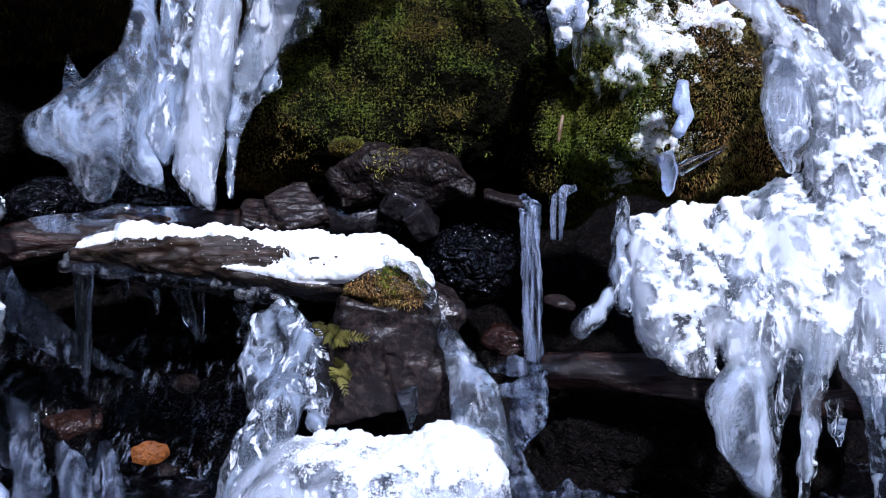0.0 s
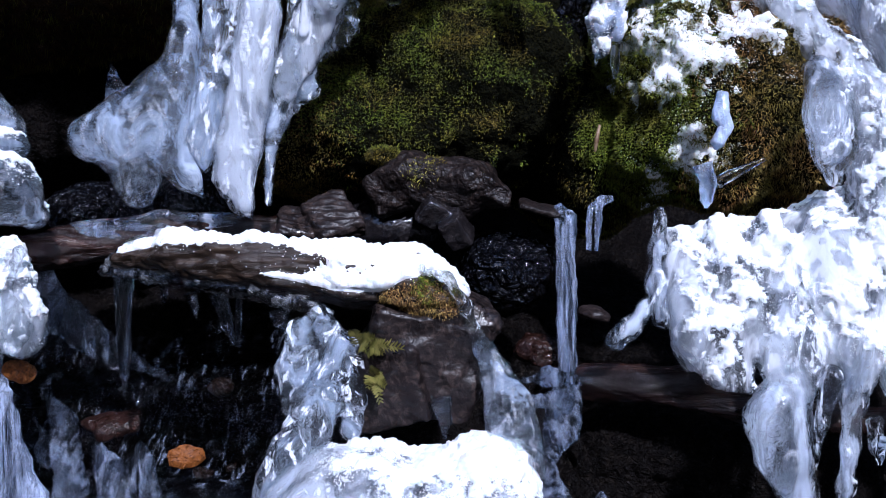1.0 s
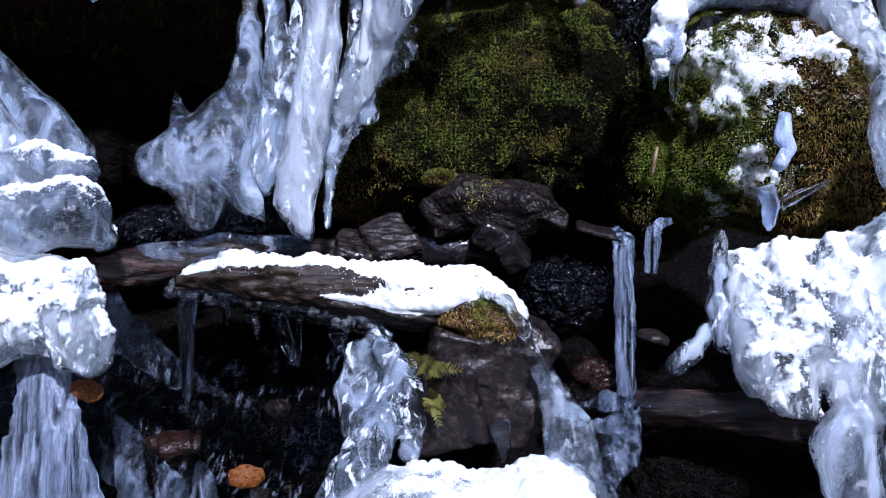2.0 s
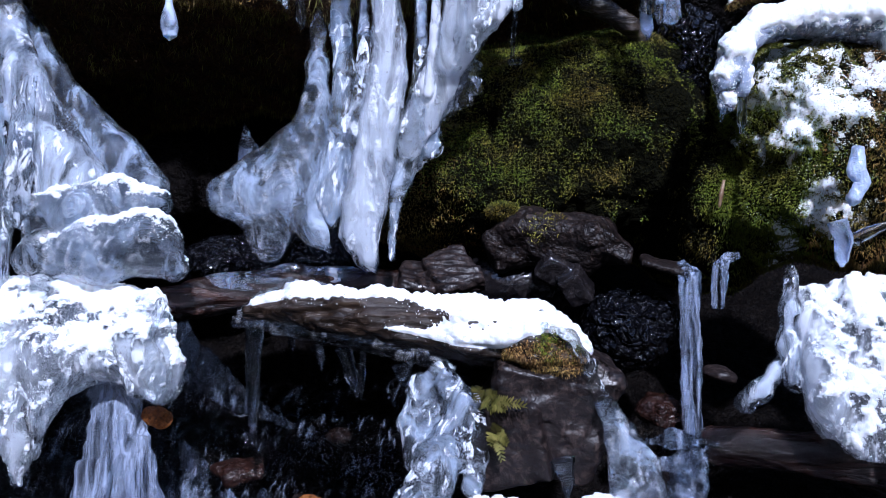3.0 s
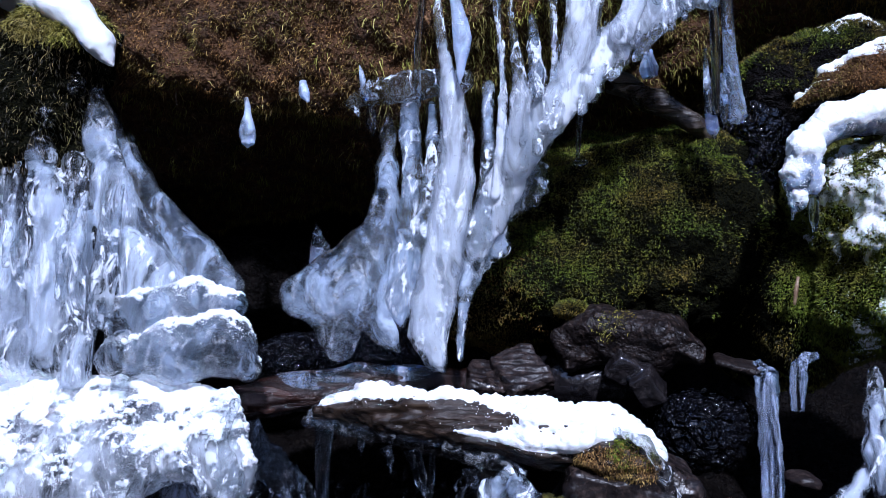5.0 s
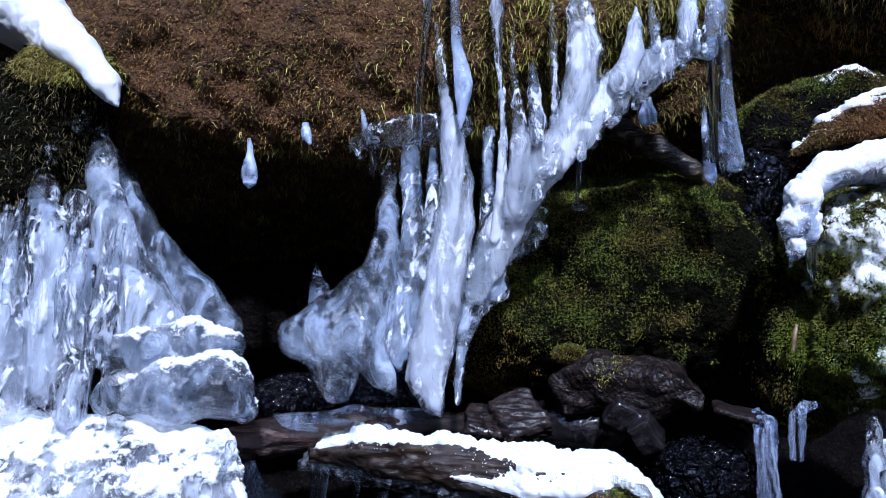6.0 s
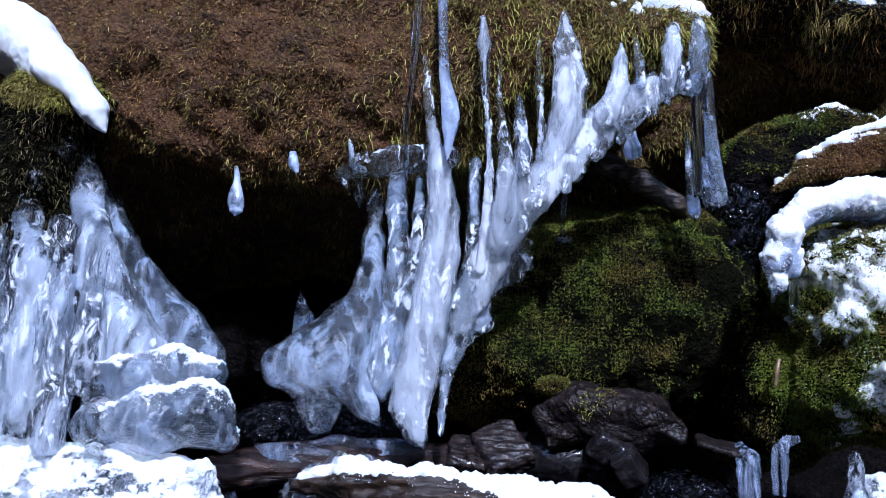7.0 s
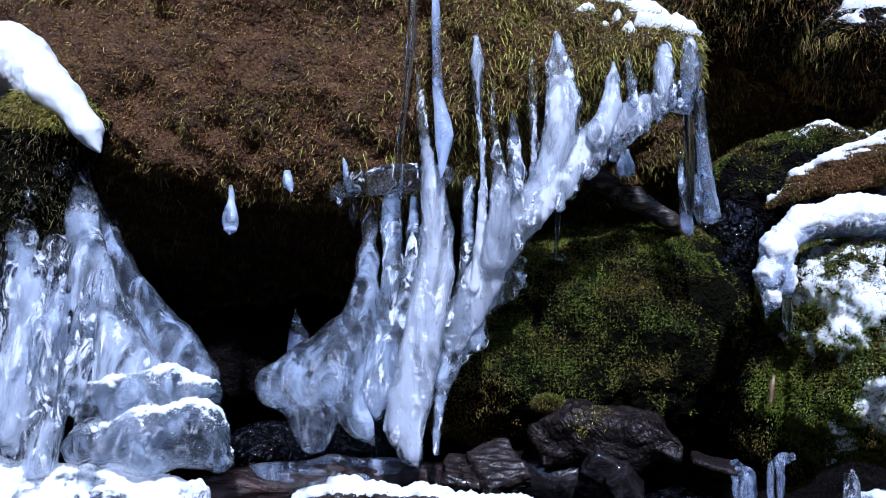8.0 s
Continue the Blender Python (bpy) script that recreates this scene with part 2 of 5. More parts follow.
# ---- forms ----
def lattice(p, seed=0):
    """Smooth value noise, -1 to 1, at an array of points."""
    q = np.floor(p).astype(np.int64)
    f = p - q
    f = f * f * (3 - 2 * f)
    total = 0.0
    for dx in (0, 1):
        for dy in (0, 1):
            for dz in (0, 1):
                h = (q[..., 0] + dx) * 374761393 + (q[..., 1] + dy) * 668265263 + (q[..., 2] + dz) * 2147483647 + seed * 1274126177
                h = (h ^ (h >> 13)) * 1274126177
                h = (h ^ (h >> 16)) & 0xFFFF
                w = np.abs(1 - dx - f[..., 0]) * np.abs(1 - dy - f[..., 1]) * np.abs(1 - dz - f[..., 2])
                total = total + w * (h / 32767.5 - 1)
    return total


def fbm(p, scale, octaves=3, seed=0):
    total, amp = 0.0, 1.0
    for i in range(octaves):
        total = total + amp * lattice(p * scale * 2 ** i + 17.3 * i, seed + i)
        amp *= 0.5
    return total


class Form:
    """A rounded body grown together from limbs, balls and blocks, meshed on a grid."""

    def __init__(self, melt=0.02):
        self.melt, self.prims = melt, []

    def limb(self, *pts, flat=1.0):
        """Tapered round members through (point, radius); flat: depth over width."""
        for (a, ra), (b, rb) in zip(pts, pts[1:]):
            self.prims.append(("limb", np.array(a), np.array(b), ra, rb, flat))
        return self

    def ball(self, c, r):
        self.prims.append(("ball", np.array(c), np.array(r)))
        return self

    def block(self, c, half, turn=(0, 0, 0), soft=0.02):
        m = np.array(Euler([radians(a) for a in turn]).to_matrix())
        self.prims.append(("block", np.array(c), np.array(half), m, soft))
        return self

    def span(self, pr):
        if pr[0] == "limb":
            r = max(pr[3], pr[4]) * max(1, pr[5])
            return np.minimum(pr[1], pr[2]) - r, np.maximum(pr[1], pr[2]) + r
        if pr[0] == "ball":
            return pr[1] - pr[2], pr[1] + pr[2]
        e = np.abs(pr[3]) @ pr[2]
        return pr[1] - e, pr[1] + e

    def dist(self, pr, p):
        if pr[0] == "limb":
            _, a, b, ra, rb, flat = pr
            s = np.array((1, 1 / flat, 1))
            ba, pa = (b - a) * s, (p - a) * s
            t = np.clip((pa @ ba) / max(ba @ ba, 1e-9), 0, 1)
            return np.linalg.norm(pa - t[..., None] * ba, axis=-1) - (ra + (rb - ra) * t)
        if pr[0] == "ball":
            return (np.linalg.norm((p - pr[1]) / pr[2], axis=-1) - 1) * pr[2].min()
        _, c, half, m, soft = pr
        q = np.abs((p - c) @ m) - (half - soft)
        return np.linalg.norm(np.maximum(q, 0), axis=-1) + np.minimum(q.max(-1), 0) - soft

    def field(self, res):
        """Signed distance on a grid, with its corner."""
        spans = [self.span(pr) for pr in self.prims]
        pad = self.melt + 3 * res
        lo = np.min([s[0] for s in spans], 0) - pad
        hi = np.max([s[1] for s in spans], 0) + pad
        n = np.ceil((hi - lo) / res).astype(int) + 1
        f = np.full(n, self.melt + 2 * res)
        ax = [lo[i] + res * np.arange(n[i]) for i in range(3)]
        for pr, (a, b) in zip(self.prims, spans):
            i0 = np.maximum(((a - pad - lo) / res).astype(int), 0)
            i1 = np.minimum(((b + pad - lo) / res).astype(int) + 2, n)
            sl = tuple(slice(i0[i], i1[i]) for i in range(3))
            p = np.stack(np.meshgrid(*[ax[i][sl[i]] for i in range(3)], indexing="ij"), -1)
            d = self.dist(pr, p)
            h = np.maximum(self.melt - np.abs(f[sl] - d), 0) / self.melt
            f[sl] = np.minimum(f[sl], d) - h * h * self.melt / 4
        return f, lo

    def grow(self, res, rough=(), seed=0):
        """Vertices, normals and quads. rough: rows of (height, scale, stretch)."""
        f, lo = self.field(res)
        return roughened(*skin(f, lo, res), rough, seed)

    def grow_ice(self, res, rough=(), seed=0, depth=0.006, gap=0.006, scale=9, stretch=(1, 1, 0.4)):
        """A clear skin, and the milky core that lies depth below it, with gaps in its clouds."""
        f, lo = self.field(res)
        g = f[::2, ::2, ::2].copy()
        deep = np.argwhere(g < 0)
        at = lo + 2 * res * deep
        g[tuple(deep.T)] += np.maximum(depth + gap * fbm(at * np.array(stretch), scale, 3, seed + 50), 0.0025)
        g[g >= 0] = np.maximum(g[g >= 0], 0.001)
        outer = roughened(*skin(f, lo, res), rough, seed)
        return outer, (roughened(*skin(g, lo, 2 * res), (), seed) if (g < 0).any() else None)


def skin(f, lo, res):
    """The zero surface of a grid: one vertex in each cell that it crosses."""
    n = np.array(f.shape)
    inside = f < 0
    corner = [(i, j, k) for i in (0, 1) for j in (0, 1) for k in (0, 1)]
    m = n - 1
    cut = lambda arr, c: arr[c[0]:c[0] + m[0], c[1]:c[1] + m[1], c[2]:c[2] + m[2]]
    count = sum(cut(inside, c).astype(np.int8) for c in corner)
    cell = np.argwhere((count > 0) & (count < 8))
    index = np.full(m, -1)
    index[tuple(cell.T)] = np.arange(len(cell))
    acc, num = np.zeros((len(cell), 3)), np.zeros(len(cell))
    val = {c: f[tuple((cell + c).T)] for c in corner}
    for c in corner:
        for k in range(3):
            if c[k] == 0:
                e = tuple(1 if i == k else c[i] for i in range(3))
                hit = (val[c] < 0) != (val[e] < 0)
                t = np.where(hit, val[c] / np.where(hit, val[c] - val[e], 1), 0)
                q = np.array(c, float) + t[:, None] * np.eye(3)[k]
                acc[hit] += q[hit]
                num[hit] += 1
    verts = lo + res * (cell + acc / num[:, None])
    quads = []
    for k in range(3):
        u, v = (k + 1) % 3, (k + 2) % 3
        d = np.eye(3, dtype=int)
        s0 = tuple(slice(1, -1) for _ in range(3))
        a = inside[s0]
        s1 = tuple(slice(2, None) if i == k else slice(1, -1) for i in range(3))
        hit = np.argwhere(a != inside[s1]) + 1
        flip = ~inside[tuple(hit.T)]
        ring = [index[tuple((hit - o).T)] for o in (d[u] * 0, d[u], d[u] + d[v], d[v])]
        q = np.stack(ring, 1)
        q[flip] = q[flip][:, ::-1]
        quads.append(q)
    quads = np.concatenate(quads)
    return verts, quads[(quads >= 0).all(1)]


def roughened(verts, quads, rough, seed):
    for _ in range(2):
        verts = relax(verts, quads)
    nor = normals(verts, quads)
    for i, (height, scale, stretch) in enumerate(rough):
        verts = verts + nor * (height * fbm(verts * np.array(stretch), scale, 3, seed + 7 * i))[:, None]
    return verts, normals(verts, quads), quads


def relax(verts, quads, keep=0.5):
    acc, num = np.zeros_like(verts), np.zeros(len(verts))
    for i in range(4):
        np.add.at(acc, quads[:, i], verts[quads[:, (i + 1) % 4]] + verts[quads[:, (i + 3) % 4]])
        np.add.at(num, quads[:, i], 2)
    return keep * verts + (1 - keep) * acc / np.maximum(num, 1)[:, None]


def normals(verts, quads):
    q = verts[quads]
    fn = np.cross(q[:, 2] - q[:, 0], q[:, 3] - q[:, 1])
    nor = np.zeros_like(verts)
    for i in range(4):
        np.add.at(nor, quads[:, i], fn)
    return nor / np.maximum(np.linalg.norm(nor, axis=1), 1e-12)[:, None]


def mesh_of(name, verts, faces, material, smooth=True):
    me = bpy.data.meshes.new(name)
    me.from_pydata(np.asarray(verts).tolist(), [], np.asarray(faces).tolist() if not isinstance(faces, list) else faces)
    me.materials.append(material)
    me.polygons.foreach_set("use_smooth", [smooth] * len(me.polygons))
    me.update()
    return me


def part(name, geometry, material, parent=None, label="", smooth=True):
    """One mesh object, from (verts, normals, quads) or (verts, faces), under a thing or a part."""
    ob = new(name, mesh_of(name, geometry[0], geometry[-1], material, smooth))
    if parent:
        ob.parent = parent
    if label:
        ob["label"] = label
    return ob


def cover(geometry, depth, where, swell=0.0, seed=0, rag=0.25, grainy=0.0):
    """A layer lying on a body (snow, moss bed, frost): where(verts, normals) gives its strength, above 0 covered."""
    verts, nor, quads = geometry
    s = where(verts, nor) + rag * (fbm(verts, 22, 4, seed + 3) + 0.5 * fbm(verts, 170, 2, seed + 6))
    keep = (s[quads] > 0).any(1)
    h = depth * np.clip(s * 1.6, -0.5, 1) + swell * np.clip(s, 0, 1) * fbm(verts, 14, 3, seed)
    h = h + grainy * np.clip(s * 4, 0, 1) * fbm(verts, 150, 2, seed + 9)
    top = verts + nor * h[:, None] + np.array((0, 0, 1)) * (0.3 * np.maximum(h, 0))[:, None]
    used, q = np.unique(quads[keep], return_inverse=True)
    q = q.reshape(-1, 4)
    return top[used], normals(top[used], q), q


def up(threshold, soft=0.35):
    return lambda v, n: (n[:, 2] - threshold) / soft


def within(pos, radius, f):
    """Limits a layer to a round region."""
    c, r = np.array(pos), np.array(radius)
    return lambda v, n: np.minimum(f(v, n), (1 - np.linalg.norm((v - c) / r, axis=1)) * 2.5)


def tufts(geometry, count, length, width, droop, where=None, seed=0, curl=0.5, bend=0.6):
    """Many small curved blades growing out of a body."""
    rng = np.random.default_rng(seed)
    verts, nor, quads = geometry
    ctr = verts[quads].mean(1)
    fn = nor[quads].mean(1)
    area = np.linalg.norm(np.cross(verts[quads[:, 2]] - verts[quads[:, 0]], verts[quads[:, 3]] - verts[quads[:, 1]]), axis=1)
    w = area * np.clip((where(ctr, fn) if where else 1.0) + 0.5 * fbm(ctr, 30, 3, seed + 5), 0, 1)
    w = w * (fn[:, 1] < 0.45)
    pick = rng.choice(len(ctr), count, p=w / w.sum())
    mixw = rng.dirichlet((1, 1, 1, 1), count)
    base = (verts[quads[pick]] * mixw[..., None]).sum(1)
    n0 = fn[pick]
    way = n0 + rng.normal(0, curl, (count, 3)) + np.array((0, 0, -1)) * droop
    way /= np.linalg.norm(way, axis=1)[:, None]
    ln = length * rng.uniform(0.45, 1.3, count)[:, None]
    side = np.cross(way, rng.normal(0, 1, (count, 3)))
    side /= np.maximum(np.linalg.norm(side, axis=1), 1e-9)[:, None]
    sag = rng.normal(0, bend * 0.5, (count, 3)) + np.array((0, 0, -bend)) * (0.3 + droop)
    unit = lambda a: a / np.maximum(np.linalg.norm(a, axis=1), 1e-9)[:, None]
    p0 = base - n0 * 0.002
    p1 = base + way * ln * 0.35
    way = unit(way + sag)
    p2 = p1 + way * ln * 0.35
    p3 = p2 + unit(way + rng.normal(0, bend, (count, 3)) + np.array((0, 0, -0.4 * droop))) * ln * 0.35
    hw = side * width * 0.5
    v = np.stack((p0 - hw, p0 + hw, p1 - hw * 0.9, p1 + hw * 0.9, p2 - hw * 0.7, p2 + hw * 0.7, p3), 1).reshape(-1, 3)
    k = 7 * np.arange(count)
    faces = np.stack((k, k + 1, k + 3, k + 2), 1).tolist() + np.stack((k + 2, k + 3, k + 5, k + 4), 1).tolist() + np.stack((k + 4, k + 5, k + 6), 1).tolist()
    return v, faces


def grains(geometry, count, size, where, seed=0):
    """Loose crumbs of snow lying along the edge of a layer."""
    rng = np.random.default_rng(seed)
    verts, nor, quads = geometry
    ctr, fn = verts[quads].mean(1), nor[quads].mean(1)
    s = where(ctr, fn)
    w = np.exp(-(s / 0.5) ** 2) * (fn[:, 1] < 0.4)
    pick = rng.choice(len(ctr), count, p=w / w.sum())
    base = (verts[quads[pick]] * rng.dirichlet((1, 1, 1, 1), count)[..., None]).sum(1)
    r = size * rng.uniform(0.4, 1.2, count)[:, None, None]
    star = np.array(((1, 0, 0), (-1, 0, 0), (0, 1, 0), (0, -1, 0), (0, 0, 1), (0, 0, -1)), float)
    v = base[:, None] + star * r * rng.uniform(0.5, 1.2, (count, 6, 1))
    tri = np.array(((0, 2, 4), (2, 1, 4), (1, 3, 4), (3, 0, 4), (2, 0, 5), (1, 2, 5), (3, 1, 5), (0, 3, 5)))
    return v.reshape(-1, 3), (6 * np.arange(count)[:, None, None] + tri).reshape(-1, 3)


def snow_layer(parent, geometry, depth, where, swell, seed, rag, grainy, crumbs=1600, label="grainy white snow"):
    part("snow", cover(geometry, depth, where, swell, seed, rag, grainy), SNOW, parent, label)
    ragged = lambda v, n: where(v, n) + rag * fbm(v, 22, 4, seed + 3)
    tagged(part("loose_snow", grains(geometry, crumbs, 0.0017, ragged, seed), SNOW, parent, smooth=False), kind="stuff")


def pieces(geometry, least=160):
    """The separate bodies of a mesh, largest first, without crumbs."""
    verts, nor, quads = geometry
    mark = np.arange(len(verts))
    while True:
        low = mark[quads].min(1)
        grown = mark.copy()
        for k in range(4):
            np.minimum.at(grown, quads[:, k], low)
        grown = grown[grown]
        if (grown == mark).all():
            break
        mark = grown
    owner = mark[quads[:, 0]]
    ids, num = np.unique(owner, return_counts=True)
    for i in ids[np.argsort(-num)][:8]:
        q = quads[owner == i]
        if len(q) >= least:
            used, r = np.unique(q, return_inverse=True)
            yield verts[used], nor[used], r.reshape(-1, 4)


def ice_part(name, form, res, rough, seed, parent, label="", skin_material=None, core_material=None, **cloud):
    """Clear ice with its milky heart, under a thing; gives the skin's geometry."""
    outer, core = form.grow_ice(res, rough, seed, **cloud)
    ob = part(name, outer, skin_material or SKIN_ICE, parent, label)
    if core is not None:
        for piece in pieces(core):
            part("milky_core", piece, core_material or CORE_ICE, ob, "cloudy white ice inside")
    return outer


def lathe(points, seed=0, sides=12, wobble=0.12, rings=0.0, flat=1.0, per=7):
    """A closed round member along ((x, y, z), radius) rows, with smooth swelling."""
    rng = random.Random(seed)
    pts = []
    for i in range(len(points) - 1):
        (a, ra), (b, rb) = points[i], points[i + 1]
        for k in range(per):
            u = k / per
            s = u * u * (3 - 2 * u)
            pts.append((Vector(a).lerp(Vector(b), u), ra + (rb - ra) * s))
    pts.append((Vector(points[-1][0]), points[-1][1]))
    ph = [rng.uniform(0, 6.28) for _ in range(6)]
    verts, faces = [], []
    for i, (c, r) in enumerate(pts):
        d = (pts[min(i + 1, len(pts) - 1)][0] - pts[max(i - 1, 0)][0]).normalized()
        e = d.cross(Vector((0, 1, 0.01))).normalized()
        g = d.cross(e)
        r *= 1 + rings * math.sin(i * 1.9 + ph[4]) + rings * 0.7 * math.sin(i * 0.83 + ph[5])
        for j in range(sides):
            a = 2 * math.pi * j / sides
            rr = r * (1 + wobble * math.sin(2 * a + ph[0] + i * 0.25) + wobble * 0.7 * math.sin(3 * a + ph[1] - i * 0.4) + wobble * 0.15 * rng.uniform(-1, 1))
            verts.append(c + e * (rr * math.cos(a)) + g * (rr * math.sin(a) * flat))
    n = len(pts)
    for i in range(n - 1):
        for j in range(sides):
            a, b = i * sides + j, i * sides + (j + 1) % sides
            faces.append((a, b, b + sides, a + sides))
    faces.append(tuple(reversed(range(sides))))
    faces.append(tuple((n - 1) * sides + j for j in range(sides)))
    return [tuple(v) for v in verts], faces


def thing(name, label, category, group="", kind=""):
    return tagged(new(name), label, category, group, kind)

# ---- the setting ----
def ground_height(x, y):
    """Stream bed in a narrow gully: a wet bank behind the cascade, an added, unseen steep one behind the camera."""
    e = lambda u: 1 / (1 + np.exp(-np.clip(u, -40, 40)))
    bank = 2.4 * e((y - 3.75) / 0.12) + np.clip(y - 3.6, 0, 40) * 0.5
    step = 0.36 * e((y - 2.42) / 0.07) + 0.1 * e((y - 2.9) / 0.1)
    # Unseen slope behind the camera, added to block low skylight from the front.
    back = np.clip(-1.3 - y, 0, 9) * 0.75 + np.clip(-10 - y, 0, 60) * 0.3
    sides = np.clip(np.abs(x + 0.3) - 2.2, 0, 7) * 1.0 + np.clip(np.abs(x + 0.3) - 9, 0, 60) * 0.3
    p = np.stack((x, y, 0 * x), -1)
    return 0.02 + bank + step + back + sides + 0.05 * fbm(p, 3.1, 4, 5) + 0.03 * fbm(p, 14, 4, 8)


def sheet(xs, ys, height):
    X, Y = np.meshgrid(xs, ys, indexing="ij")
    v = np.stack((X, Y, height(X, Y)), -1).reshape(-1, 3)
    n = len(ys)
    i, j = np.meshgrid(np.arange(len(xs) - 1), np.arange(n - 1), indexing="ij")
    k = (i * n + j).ravel()
    return v, np.stack((k, k + n, k + n + 1, k + 1), 1)


near = np.linspace(-1, 1, 261)
far = 900 * np.sign(near) * np.abs(near) ** 17
tagged(part("ground", sheet(-0.3 + 2.6 * near + far, 2.0 + 2.2 * near + far, ground_height), SHADED_WET_ROCK),
       "wet rocky stream bed darkened for shade, gully banks, added bank behind the camera", "ground", kind="structure")


# ---- boulders ----
def overhang():
    f = Form(0.09)
    # The far left end is unseen, added as a roof against the sun.
    f.limb(((-4.051, 2.650, 2.500), 0.36), ((-2.242, 2.600, 2.173), 0.36), ((-1.345, 2.600, 1.965), 0.37), ((-0.977, 2.570, 1.841), 0.395), ((-0.660, 2.560, 1.804), 0.39), ((-0.366, 2.510, 1.776), 0.345), flat=1.1)
    f.limb(((-2.095, 2.270, 1.734), 0.16), ((-1.261, 2.255, 1.615), 0.16), ((-0.927, 2.260, 1.517), 0.172), ((-0.629, 2.260, 1.493), 0.172), ((-0.333, 2.300, 1.585), 0.165), flat=1.1)
    f.limb(((-0.340, 2.470, 1.740), 0.28), ((-0.190, 2.360, 1.640), 0.17), ((-0.009, 2.270, 1.635), 0.1), ((0.080, 2.240, 1.620), 0.062), flat=1.1)
    f.limb(((-1.426, 2.180, 1.506), 0.0484), ((-1.131, 2.170, 1.437), 0.0484), ((-0.981, 2.170, 1.404), 0.0484), ((-0.810, 2.170, 1.395), 0.0484), ((-0.677, 2.180, 1.410), 0.0462), ((-0.550, 2.200, 1.431), 0.0462), ((-0.410, 2.220, 1.446), 0.044))
    # Unseen rear bulk, added to close the hollow's roof and keep light out.
    f.ball((-0.55, 3.45, 2.0), (1.5, 1.0, 0.78))
    f.ball((-1.9, 3.3, 2.0), (1.2, 1.1, 0.8))
    g = f.grow(0.012, ((0.03, 3.5, (1, 1, 1)), (0.02, 13, (1, 1, 1)), (0.009, 40, (1, 1, 1))), 2)
    rock = thing("overhanging_boulder", "huge brown boulder overhung with dry moss and ice", "boulder")
    part("stone", g, BROWN_ROCK, rock)
    return rock, g


overhang_rock, overhang_geo = overhang()
OLIVE_X, EDGE_X = (-0.534, 2.100, 1.586)[0], (-0.105, 2.100, 1.632)[0]
bare_rock = lambda v, n: (v[:, 2] < 1.85) * (v[:, 1] < 2.7) * (v[:, 0] > -1.5)
part("moss", tufts(overhang_geo, 170000, 0.012, 0.0016, 0.5, lambda v, n: (0.45 + 0.3 * (v[:, 0] > OLIVE_X)) * bare_rock(v, n), 11, 1.0, 1.0), BROWN_MOSS, overhang_rock, "dry brown and olive moss")
part("stringy_moss", tufts(overhang_geo, 50000, 0.022, 0.0017, 0.7, lambda v, n: (0.15 + 0.4 * (v[:, 0] > OLIVE_X) + 0.9 * fbm(v, 7, 3, 21)) * bare_rock(v, n), 14, 1.0, 1.3), STRAW_MOSS, overhang_rock, "long tangled straw coloured moss")
part("hanging_moss", tufts(overhang_geo, 64000, 0.03, 0.0021, 1.0, lambda v, n: ((v[:, 0] - OLIVE_X) * 2.0 + 0.1) * (v[:, 2] < 1.8) * (v[:, 1] < 2.5), 12, 0.6, 0.9), OLIVE_MOSS, overhang_rock, "hanging strands of olive moss")
part("edge_moss", tufts(overhang_geo, 38000, 0.021, 0.0018, 0.3, lambda v, n: (v[:, 0] - EDGE_X) * 6.0 + 0.8 * n[:, 2], 13, 0.6, 0.7), BRIGHT_MOSS, overhang_rock, "bright green moss on the rim")
snow_layer(overhang_rock, overhang_geo, 0.02, within((0.001, 2.150, 1.687), (0.16, 0.2, 0.12), up(0.6)), 0.006, 4, 0.15, 0.002, label="small cap of snow")


def boulder(name, label, prims, res, material, rough, melt=0.06, seed=0, category="boulder"):
    f = Form(melt)
    for kind, *rest in prims:
        if kind == "ball":
            f.ball(*rest)
        elif kind == "block":
            f.block(*rest)
        else:
            f.limb(*rest)
    g = f.grow(res, rough, seed)
    t = thing(name, label, category)
    part("stone", g, material, t)
    return t, g


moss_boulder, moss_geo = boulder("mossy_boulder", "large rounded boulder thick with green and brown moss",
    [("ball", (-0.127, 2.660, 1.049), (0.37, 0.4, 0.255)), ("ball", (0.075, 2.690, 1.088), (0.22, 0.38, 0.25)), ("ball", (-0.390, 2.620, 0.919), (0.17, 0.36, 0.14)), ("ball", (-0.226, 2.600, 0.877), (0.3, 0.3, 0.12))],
    0.009, SHADED_MOSS_BED, ((0.025, 6, (1, 1, 1)), (0.01, 22, (1, 1, 1)), (0.004, 60, (1, 1, 1))), 0.1, 4)
GREEN_X = (-0.178, 2.300, 1.111)[0]
# Thinned low down and to the right, where the black bed imitates shade.
part("moss", tufts(moss_geo, 190000, 0.006, 0.0019, 0.2, lambda v, n: np.maximum(0.45 + 0.7 * n[:, 2] - 4.5 * np.clip(v[:, 0] - 0.02, 0, 1), -0.12) * (v[:, 1] < 2.72) - 1.0 * (v[:, 1] > 2.72), 3, 0.9), GREEN_MOSS, moss_boulder, "short damp green and olive moss, thinned where shade falls")
BROWN_X = (-0.271, 2.350, 0.967)[0]
part("brown_moss", tufts(moss_geo, 40000, 0.006, 0.0018, 0.3, lambda v, n: 6.0 * (BROWN_X - v[:, 0]) + 0.1 - 1.0 * (v[:, 1] > 2.72), 6, 0.9), BROWN_MOSS, moss_boulder, "rusty brown moss")
# Brighter blades on top paint in the light that falls on the crown.
part("bright_moss", tufts(moss_geo, 36000, 0.006, 0.0018, 0.1, lambda v, n: n[:, 2] - 0.5 - 0.5 * np.abs(v[:, 0] - GREEN_X), 5, 0.6), BRIGHT_MOSS, moss_boulder, "green moss brightened on the lit crown")

